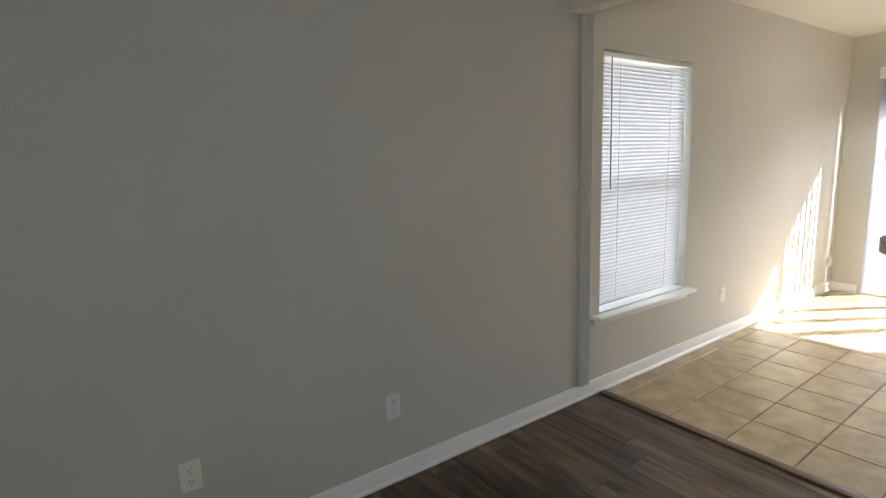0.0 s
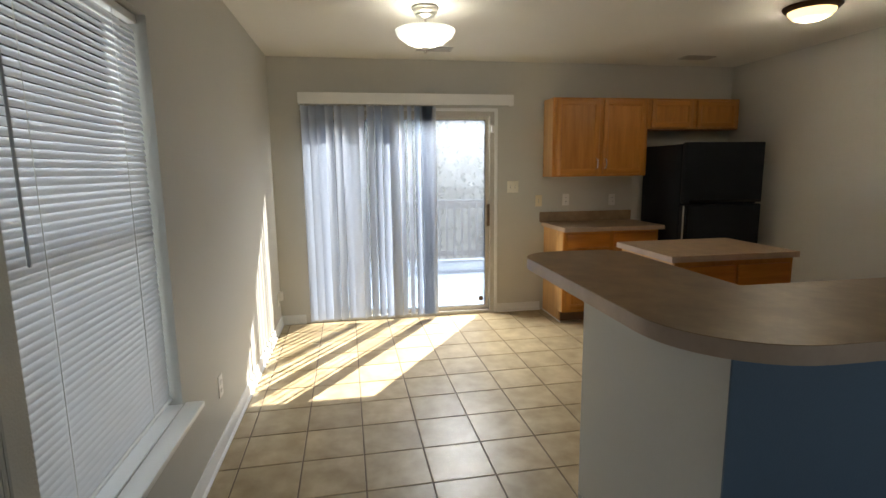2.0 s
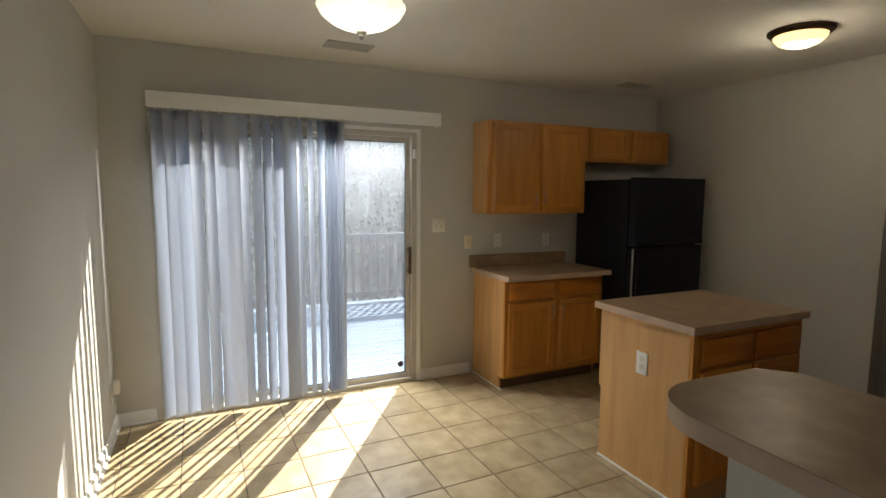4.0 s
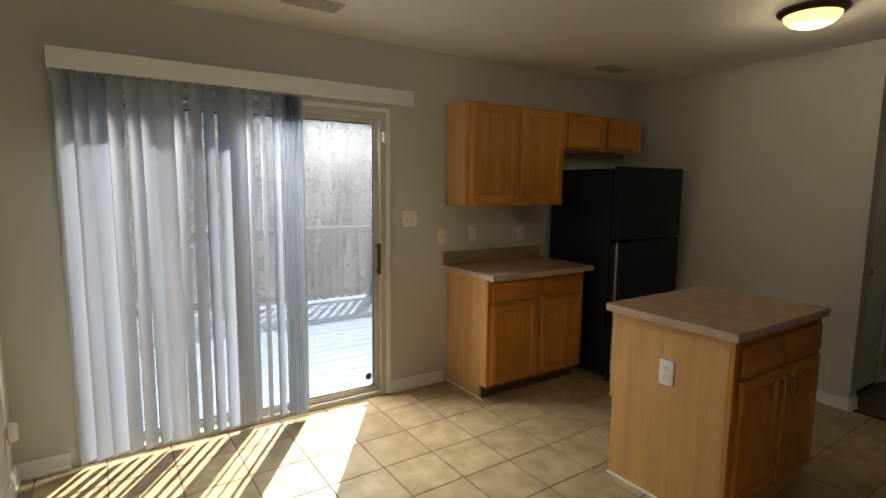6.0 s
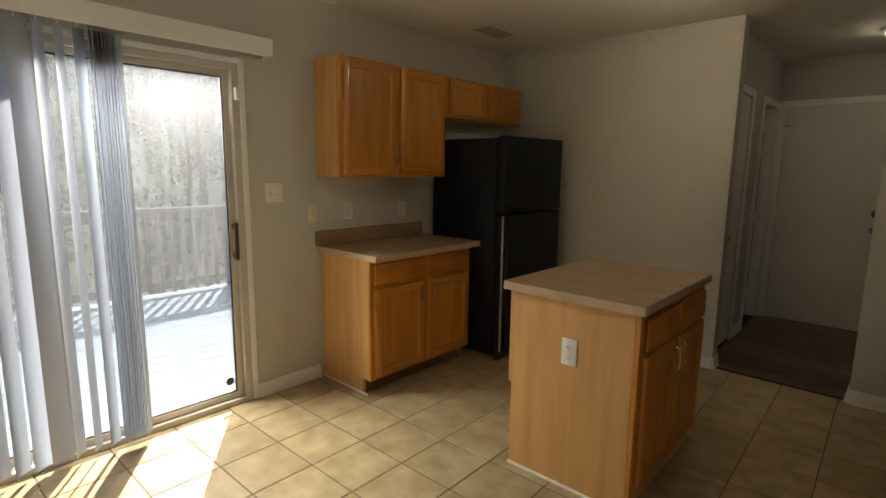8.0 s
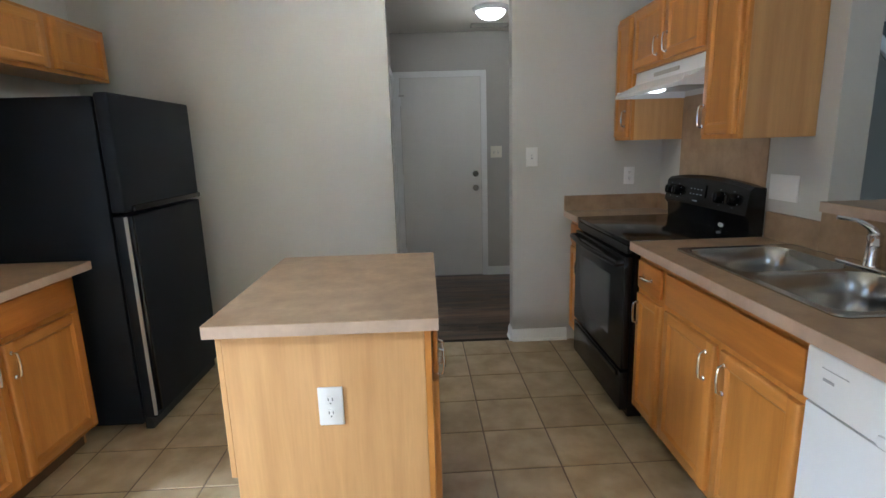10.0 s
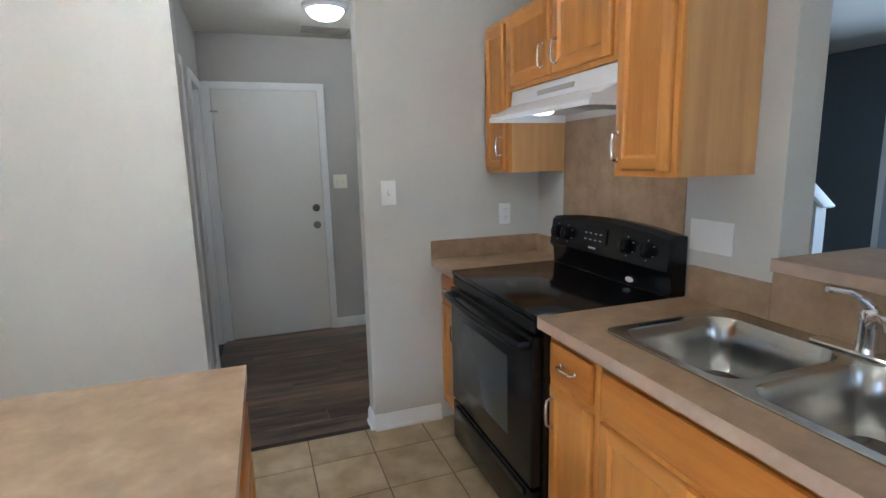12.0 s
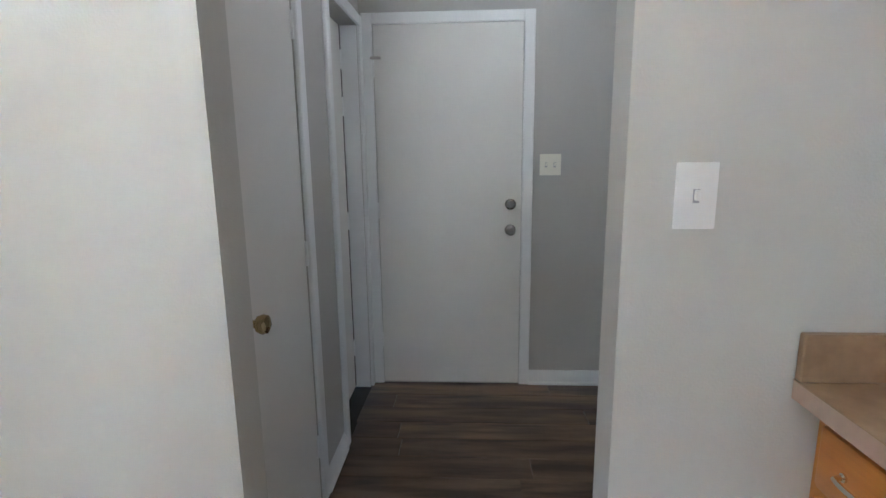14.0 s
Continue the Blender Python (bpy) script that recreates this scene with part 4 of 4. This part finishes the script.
# wall cabinets and hood over the range
UZ = 1.382
cabinet("wall_cabinet", pose(3.09, YH + 0.002, 0, rz=90), 0.262, 0.318, 2.12 - UZ, UZ, [("door", 0.02, UZ + 0.02, 0.215, 0.69, (0.211, UZ + 0.13, 0.09, True))],
        "narrow honey oak wall cabinet in the corner", kick=False)
cabinet("wall_cabinet", pose(3.09, -2.060, 0, rz=90), 0.815, 0.318, 0.35, 1.77, [
    ("door", 0.02, 1.79, 0.375, 0.31, (0.355, 1.87, 0.09, True)), ("door", 0.42, 1.79, 0.375, 0.31, (0.46, 1.87, 0.09, True))],
    "honey oak wall cabinet above the range hood", kick=False)
cabinet("wall_cabinet", pose(3.09, -1.244, 0, rz=90), 0.284, 0.318, 2.12 - UZ, UZ, [("door", 0.02, UZ + 0.02, 0.244, 0.69, (0.040, UZ + 0.10, 0.09, True))],
        "honey oak wall cabinet beside the hood", kick=False)
hood = thing("range_hood", Matrix.Identity(4), "white under-cabinet range hood with lit lamp", "range hood")
hb = bmesh.new()
prof = [(2.772, 1.768), (3.072, 1.768), (3.078, 1.704), (3.084, 1.698), (3.190, 1.650), (3.196, 1.642), (3.196, 1.624), (3.186, 1.624), (3.180, 1.640), (3.05, 1.662), (2.772, 1.662)]
a = [hb.verts.new((x, -2.055, z)) for x, z in prof]
c = [hb.verts.new((x, -1.248, z)) for x, z in prof]
for i in range(len(prof)):
    j = (i + 1) % len(prof)
    hb.faces.new((a[i], a[j], c[j], c[i]))
hb.faces.new(a)
hb.faces.new(c[::-1])
bmesh.ops.recalc_face_normals(hb, faces=hb.faces)
shell = part("shell", hb, WHITE_ENAMEL, hood)
for y in (-2.0545, -1.2545):
    part("end_lip", boxed(2.774, 3.186, y, y + 0.006, 1.624, 1.664), WHITE_ENAMEL, hood)
part("vent_grille", boxed(3.073, 3.081, -1.80, -1.52, 1.722, 1.742), VENT, shell, "grey slotted vent strip")
part("lamp_lens", lathe(bmesh.new(), [(0.05, 1.650), (0.048, 1.640), (0.03, 1.632), (0.01, 1.630)], (3.10, -1.72, 0), 20), HOOD_LENS, hood, "glowing round lamp lens")
part("filter", boxed(2.82, 3.15, -1.56, -1.30, 1.640, 1.652, bevel=0.003), mat("greasy_mesh_filter", (0.20, 0.20, 0.19), (0.42, 0.41, 0.38), rough=0.45, metal=0.9, scale=12), hood, "grey metal grease filter")

# ---- bar top ----
bpts = [(2.80, 0.56)] + [(3.40, 0.56), (3.465, 0.62), (3.47, 0.80)] + arc(3.33, 0.84, 0.14, 0, 90, 8)[1:] + [(2.62, 0.985)] + arc(2.60, 0.735, 0.25, 90, 180, 10) + [(2.35, -0.86), (2.80, -0.86)]
counter("bar_top", bpts, 1.090, 1.130, "raised L-shaped brown laminate bar top with rounded corners", "bar top")

# ---- ceiling fixtures ----
dl = thing("ceiling_lamp", pose(4.967, 1.114, 0), "semi-flush ceiling lamp with frosted glass bowl and nickel canopy, lit", "ceiling lamp")
part("canopy", lathe(bmesh.new(), [(0.085, H), (0.088, H - 0.012), (0.076, H - 0.020), (0.078, H - 0.034), (0.062, H - 0.042), (0.060, H - 0.054), (0.03, H - 0.065), (0.012, H - 0.07)], (0, 0, 0), 32), NICKEL, dl)
part("rod", lathe(bmesh.new(), [(0.008, H - 0.068), (0.008, 2.215)], (0, 0, 0), 12), NICKEL, dl)
bw = bmesh.new()
lathe(bw, [(0.190, 2.325), (0.188, 2.318), (0.170, 2.285), (0.125, 2.252), (0.07, 2.232), (0.012, 2.224)], (0, 0, 0), 96, caps=False)
for v in bw.verts:
    r = math.hypot(v.co.x, v.co.y)
    k = 1 + 0.012 * math.cos(24 * math.atan2(v.co.y, v.co.x)) * min(1, r / 0.1)
    v.co.x, v.co.y = v.co.x * k, v.co.y * k
part("glass_bowl", bw, BOWL, dl, "ribbed frosted glass bowl")
part("finial", lathe(bmesh.new(), [(0.022, 2.224), (0.024, 2.216), (0.010, 2.206), (0.012, 2.198), (0.004, 2.186)], (0, 0, 0), 16), NICKEL, dl)


def flush_lamp(at, material, label, r=0.165, ringmat=BRONZE):
    t = thing("flush_lamp", pose(*at), label, "ceiling lamp")
    part("base_ring", lathe(bmesh.new(), [(r, 0.0), (r, -0.012), (r - 0.02, -0.03), (r - 0.035, -0.032)], (0, 0, 0), 36), ringmat, t)
    part("dome", lathe(bmesh.new(), [(r - 0.03, -0.028), (r - 0.035, -0.045), (r - 0.06, -0.072), (r - 0.10, -0.088), (0.005, -0.094)], (0, 0, 0), 36), material, t)
    return t


flush_lamp((4.615, -1.352, H), DOME_WARM, "flush ceiling lamp with bronze ring and warm lit dome")
flush_lamp((3.78, -3.33, H), DOME_WHITE, "flush white ceiling lamp, lit, in the hallway", 0.15, WHITE_ENAMEL)


def ceiling_vent(cx, cy, w, d, label, rz=0):
    t = thing("ceiling_vent", pose(cx, cy, H, rz=rz), label, "ceiling vent")
    f = bmesh.new()
    ring(f, -w / 2, w / 2, -d / 2, d / 2, -w / 2 + 0.02, w / 2 - 0.02, -d / 2 + 0.02, d / 2 - 0.02, -0.008, 0)
    part("frame", f, VENT, t)
    part("backing", boxed(-w / 2 + 0.02, w / 2 - 0.02, -d / 2 + 0.02, d / 2 - 0.02, -0.002, -0.001), SLOT, t)
    n = max(3, int((d - 0.04) / 0.018))
    for i in range(n):
        y = -d / 2 + 0.02 + (d - 0.04) * (i + 0.5) / n
        s = boxed(-w / 2 + 0.02, w / 2 - 0.02, -0.0045, 0.0045, -0.001, 0.001)
        s.transform(pose(0, y, -0.006, 40))
        part("slat", s, VENT, t)
    return t


ceiling_vent(6.06, 0.885, 0.30, 0.15, "slotted ceiling air vent near the patio door", 90)
ceiling_vent(6.12, -1.62, 0.30, 0.15, "slotted ceiling air vent above the refrigerator", 90)
ceiling_vent(3.71, -3.96, 0.36, 0.16, "slotted ceiling air vent in the hallway")

# ---- hallway ----
casing("trim_hall_door", 3.778, 4.588, 2.043, pose(3.778 + 4.588, Y0, 0, rz=180))
hdoor = thing("door_2", pose(4.588, Y0 + 0.001, 0, rz=180), "plain white flush door, closed, at the end of the hallway", "door", kind="structure")
part("slab", boxed(0.004, 0.806, -0.012, -0.001, 0.012, 2.040, bevel=0.002), DOOR, hdoor)
for z in (0.937, 1.082):
    lv = z < 1.0
    part("door_knob" if lv else "deadbolt", lathe(bmesh.new(), [(0.031, -0.012), (0.031, -0.018), (0.012, -0.022), (0.012, -0.04), (0.026, -0.05), (0.027, -0.062), (0.016, -0.07)] if lv else
         [(0.031, -0.012), (0.031, -0.022), (0.024, -0.026), (0.022, -0.03)], (0.747, 0, z), 24, "y"), DULL, hdoor)
for z in (0.28, 1.05, 1.82):
    part("hinge", tube(bmesh.new(), [(0.002, -0.016, z - 0.045), (0.002, -0.016, z + 0.045)], 0.006, 8), TRIM, hdoor)
part("latch", boxed(-0.012, 0.045, -0.03, -0.012, 1.865, 1.88, bevel=0.003), NICKEL, hdoor, "small metal security latch")

casing("trim_closet_a", 0.0, 0.60, 2.03, pose(HW, -2.53, 0, rz=-90))
cd = thing("door_3", pose(HW + 0.003, -2.53, 0, rz=-90), "white flush closet door, closed, with brass knob", "door", kind="structure")
part("slab", boxed(0.003, 0.597, 0.0, 0.035, 0.012, 2.026, bevel=0.002), DOOR, cd)
part("door_knob", lathe(bmesh.new(), [(0.028, 0.0), (0.027, -0.006), (0.011, -0.012), (0.011, -0.03), (0.022, -0.036), (0.027, -0.05), (0.024, -0.062), (0.012, -0.068)], (0.07, 0, 0.937), 24, "y"), BRASS, cd, "tarnished brass knob")
for z in (0.25, 1.02, 1.80):
    part("hinge", tube(bmesh.new(), [(0.594, -0.004, z - 0.045), (0.594, -0.004, z + 0.045)], 0.006, 8), TRIM, cd)
casing("trim_closet_b", 0.0, 0.60, 2.03, pose(HW, -3.56, 0, rz=-90), w=0.056)
dd = thing("door_4", pose(HW + 0.085, -3.56, 0, rz=-90), "white door set deep in its frame, slightly ajar", "door", kind="structure")
part("slab", boxed(0.016, 0.562, 0.0, 0.035, 0.012, 2.026, bevel=0.002), DOOR, dd)
for z in (0.25, 1.0, 1.62, 1.86):
    part("hinge", boxed(0.561, 0.586, -0.002, 0.010, z - 0.045, z + 0.045), TRIM, dd)
# dark strips between the hinges give the jamb gap its shade
for z0, z1 in ((0.012, 0.20), (0.30, 0.95), (1.05, 1.57), (1.67, 1.81), (1.91, 2.026)):
    part("door_gap", boxed(0.5622, 0.5865, 0.001, 0.010, z0, z1), SLOT, dd, "dark strip put in as the shade between slab and jamb")
jl = bmesh.new()
box(jl, HW + 0.002, HW + 0.118, -3.573, -3.5605, 0, 2.029)
box(jl, HW + 0.002, HW + 0.118, -4.1595, -4.147, 0, 2.029)
solid("trim_jamb", jl, TRIM, "white painted door jamb", "door jamb")

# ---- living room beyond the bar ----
fd = thing("door_5", pose(X0, -3.08, 0, rz=90), "six-panel front door, closed, the dim room's blue shade in its colour", "front door", kind="structure")
sb = bmesh.new()
box(sb, 0, 0.86, -0.010, -0.001, 0.012, 2.03, bevel=0.002)
# slab and panels carry the dim room's blue shade as base colour
FRONT = mat("door_in_blue_shade", (0.42, 0.46, 0.50), (0.46, 0.50, 0.54), rough=0.4, scale=2, fine=0.02)
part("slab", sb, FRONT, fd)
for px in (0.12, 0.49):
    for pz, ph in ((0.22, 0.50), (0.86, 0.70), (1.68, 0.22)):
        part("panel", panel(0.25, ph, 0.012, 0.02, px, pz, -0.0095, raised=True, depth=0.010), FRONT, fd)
part("door_knob", lathe(bmesh.new(), [(0.031, -0.01), (0.03, -0.018), (0.012, -0.024), (0.012, -0.045), (0.027, -0.055), (0.027, -0.068), (0.012, -0.075)], (0.79, 0, 0.94), 20, "y"), BRONZE, fd)
part("deadbolt", lathe(bmesh.new(), [(0.031, -0.01), (0.03, -0.022), (0.018, -0.03)], (0.79, 0, 1.08), 20, "y"), BRONZE, fd)
casing("trim_front_door", 0, 0.86, 2.035, pose(X0, -3.08, 0, rz=90))
stair = thing("stair_half_wall", Matrix.Identity(4), "sloping painted stair half wall with white cap", "stair wall", kind="structure")
sw = bmesh.new()
prof = [(-2.22, 0.0), (-2.22, 1.08), (-3.50, 2.36), (-4.22, 2.36), (-4.22, 0.0)]
a = [sw.verts.new((0.55, y, z)) for y, z in prof]
c = [sw.verts.new((0.65, y, z)) for y, z in prof]
for i in range(len(prof)):
    j = (i + 1) % len(prof)
    sw.faces.new((a[i], a[j], c[j], c[i]))
sw.faces.new(a)
sw.faces.new(c[::-1])
bmesh.ops.recalc_face_normals(sw, faces=sw.faces)
part("wall", sw, WALL, stair)
cap = boxed(0.54, 0.66, -0.03, 1.84, 0.0, 0.022, bevel=0.006, seg=2)
cap.transform(Matrix.Translation((0, -2.20, 1.085)) @ pose(0, 0, 0, 0, 0, 0) @ Matrix.Rotation(radians(180), 4, "Z") @ Matrix.Translation((-1.2, 0, 0)) @ Matrix.Rotation(radians(45), 4, "X"))
part("cap", cap, TRIM, stair, "white sloping cap rail")
# unseen window, its place assumed, so sky light reaches the living room
fwin = thing("window_2", Matrix.Identity(4), "unseen front window added to let daylight into the living room", "window", kind="structure")
wf = bmesh.new()
for bb in ((FW0, FW0 + 0.05, 0.95, 1.95), (FW1 - 0.05, FW1, 0.95, 1.95), (FW0 + 0.05, FW1 - 0.05, 0.95, 1.0), (FW0 + 0.05, FW1 - 0.05, 1.90, 1.95)):
    box(wf, X0 - 0.10, X0 - 0.04, *bb, bevel=0.003)
part("window_frame", wf, TRIM, fwin)
pp = part("pane", boxed(X0 - 0.072, X0 - 0.068, FW0 + 0.05, FW1 - 0.05, 1.0, 1.90), GLASS, fwin)
pp.visible_shadow = False

# ---- outdoors ----
def rise(x, y):
    """Height of the ground: level round the house, a wooded bank to the east."""
    k = min(max((x - 12.5) / 32.0, 0.0), 1.0)
    return -0.65 + 12.0 * k ** 1.2 + 0.35 * math.sin(0.31 * y + 0.2 * x) * min(1.0, max(0.0, (x - 12.5) / 6))


land = bmesh.new()
gx = [-300, -60, 0, 6, 12.5] + [13 + 1.0 * i for i in range(33)] + [60, 120, 300]
gy = [-300, -120, -60] + [-40 + 2.0 * i for i in range(41)] + [60, 120, 300]
grid = [[land.verts.new((x, y, rise(x, y))) for y in gy] for x in gx]
for i in range(len(gx) - 1):
    for j in range(len(gy) - 1):
        land.faces.new((grid[i][j], grid[i + 1][j], grid[i + 1][j + 1], grid[i][j + 1]))
solid("ground", land, GROUND, "brown leaf litter ground rising to a wooded bank", "ground")
eave = bmesh.new()
box(eave, 6.66, 7.05, -3.4, 4.8, 2.30, 2.32)
box(eave, 7.05, 7.075, -3.4, 4.8, 2.30, 2.46, bevel=0.003)
solid("eave", eave, TRIM, "white boxed eave over the patio door", "eave")
solid("deck_frame", boxed(6.66, 9.95, -3.2, 4.6, -0.65, -0.075), PICKET, "timber frame under the deck", "deck")
deck = thing("deck", Matrix.Identity(4), "weathered grey timber deck boards in the sun", "deck", kind="structure")
DB = mesh_of("board", boxed(0, 0.138, -3.2, 4.6, -0.030, 0.0, bevel=0.004), DECK)
for i in range(23):
    o = part("board", DB, None, deck)
    o.location = (6.66 + 0.1435 * i, 0, -0.045 + rv.uniform(-0.001, 0.001))
rail = thing("deck_railing", Matrix.Identity(4), "weathered wooden deck railing with upright pickets", "railing")
part("top_rail", boxed(9.72, 9.88, -3.2, 4.6, 0.92, 0.958, bevel=0.004), PICKET, rail)
part("bottom_rail", boxed(9.79, 9.83, -3.2, 4.6, 0.03, 0.12, bevel=0.004), PICKET, rail)
part("upper_rail", boxed(9.79, 9.83, -3.2, 4.6, 0.82, 0.91, bevel=0.004), PICKET, rail)
PM = mesh_of("picket", boxed(9.752, 9.788, -0.021, 0.021, 0.0, 0.91, bevel=0.003), PICKET)
for i in range(62):
    o = part("picket", PM, None, rail)
    o.location = (0, -3.12 + 0.125 * i, rv.uniform(-0.01, 0.0))
for y in (-3.1, -1.2, 0.7, 2.6, 4.5):
    part("post", boxed(9.79, 9.88, y - 0.045, y + 0.045, -0.045, 0.92, bevel=0.004), PICKET, rail)


def tree(x, y, h, r, seed):
    """A slim woodland tree: tapered bent trunk, limbs, and a loose crown of small leaf clumps."""
    q = random.Random(seed)
    t = thing("tree", pose(x, y, rise(x, y) - 0.05), "slim bare-trunked woodland tree with thin dry foliage", "tree", "woodland trees")
    bm = bmesh.new()
    bend = [q.uniform(-0.25, 0.25) for _ in range(4)]
    pts = [(bend[0] * (i / 8) ** 2 * 2 + 0.1 * math.sin(i + seed), bend[1] * (i / 8) ** 2 * 2, h * i / 8) for i in range(9)]
    tube(bm, pts, [r * (1.15 - i / 8.5) for i in range(9)], 8)
    tips = []
    for i in range(14):
        k = q.uniform(0.3, 0.95)
        p = Vector(pts[int(k * 8)])
        a = q.uniform(0, 6.283)
        ln = h * 0.26 * (1.15 - k)
        d = Vector((math.cos(a), math.sin(a), q.uniform(0.3, 0.9)))
        e = p + d * ln
        tube(bm, [p, p + d * ln * 0.5 + Vector((0, 0, 0.08)), e], [r * 0.35 * (1.1 - k), r * 0.22 * (1.1 - k), 0.008], 5)
        tips += [p + d * ln * 0.6, e]
    part("trunk", bm, BARK, t)
    cr = bmesh.new()
    for c0 in tips:
        for _ in range(15):
            c1 = c0 + Vector((q.gauss(0, 0.42), q.gauss(0, 0.42), q.gauss(0, 0.36)))
            u = Vector((q.gauss(0, 1), q.gauss(0, 1), q.gauss(0, 1))).normalized()
            w = u.orthogonal().normalized()
            s = q.uniform(0.025, 0.065)
            cr.faces.new([cr.verts.new(c1 + u * s), cr.verts.new(c1 + w * s * 0.6), cr.verts.new(c1 - u * s), cr.verts.new(c1 - w * s * 0.6)])
    part("crown", cr, LEAF, t)


for i in range(76):
    q = random.Random(100 + i)
    far = i / 76
    tree(14.0 + 24 * far + q.uniform(-1, 1), -18 + 32 * q.random(), 2.7 + 3.2 * far + q.uniform(-0.5, 1.0), q.uniform(0.05, 0.11), i)
bush = bmesh.new()
q = random.Random(77)
for _ in range(26000):
    bx = 12.6 + 30 * q.random() ** 1.3
    by = q.uniform(-9 - 0.55 * bx, 7 + 0.45 * bx)
    c1 = Vector((bx, by, rise(bx, by) + abs(q.gauss(0, 0.75))))
    u = Vector((q.gauss(0, 1), q.gauss(0, 1), q.gauss(0, 1))).normalized()
    w = u.orthogonal().normalized()
    s = q.uniform(0.03, 0.07) * (0.4 + bx / 16)
    bush.faces.new([bush.verts.new(c1 + u * s), bush.verts.new(c1 + w * s * 0.5), bush.verts.new(c1 - u * s), bush.verts.new(c1 - w * s * 0.5)])
solid("undergrowth", bush, LEAF, "dry tangled undergrowth at the wood's edge", "undergrowth", kind="stuff")

# ---- floor pieces ----
TURN_T = Matrix.Translation((3.14, 1.89, 0)) @ Matrix.Rotation(radians(0.9), 4, "Z") @ Matrix.Translation((-3.14, -1.89, 0))
floor_tiles = thing("floor_tiling", TURN_T, "beige glazed ceramic floor tiles with brown grout", "tiled floor", kind="structure")
P, GAP = 0.3085, 0.007
xs = [3.14 + P * i for i in range(-2, 12)]
ys = [1.89 - P * i for i in range(-2, 15)]
shared = {}
for xa in xs:
    for ya in ys:
        x0, x1 = max(xa + GAP / 2, 2.836), min(xa + P - GAP / 2, XS + 0.03)
        y0, y1 = max(ya + GAP / 2, YH - 0.07), min(ya + P - GAP / 2, YL + 0.06)
        if x1 - x0 < 0.02 or y1 - y0 < 0.02:
            continue
        key = (round(x1 - x0, 4), round(y1 - y0, 4))
        if key not in shared:
            shared[key] = mesh_of("tile", boxed(0, key[0], 0, key[1], -0.006, 0.0, bevel=0.0018), TILE)
        o = part("tile", shared[key], None, floor_tiles)
        o.location = (x0, y0, 0)


def planks(name, x0, x1, y0, y1, along, label, seed):
    """Rows of planks with broken joints. along: 'x' or 'y'."""
    t = thing(name, Matrix.Identity(4), label, "plank floor", kind="structure")
    q = random.Random(seed)
    wd = 0.152
    a0, a1, b0, b1 = (x0, x1, y0, y1) if along == "x" else (y0, y1, x0, x1)
    cache = {}
    b = b0
    while b < b1 - 0.01:
        bw_ = min(wd, b1 - b)
        a = a0 - q.uniform(0, 1.1)
        while a < a1:
            s, e = max(a, a0), min(a + 1.22, a1)
            if e - s > 0.03:
                key = (round(e - s, 2), round(bw_, 3))
                if key not in cache:
                    bm = boxed(0, key[0] - 0.002, 0, key[1] - 0.002, -0.008, 0.0, bevel=0.0012)
                    cache[key] = mesh_of("plank", bm, PLANK)
                o = part("plank", cache[key], None, t)
                o.matrix_local = pose(s, b, -0.004) if along == "x" else pose(b + bw_, s, -0.004, rz=90)
            a += 1.22
        b += wd
    return t


planks("plank_floor_hall", 2.65, HW - 0.001, Y0, YH - 0.045, "x", "dark grey-brown vinyl planks in the hallway", 3)
planks("plank_floor_living", X0, 2.785, Y0, YL, "y", "dark brown vinyl planks in the living room", 5)
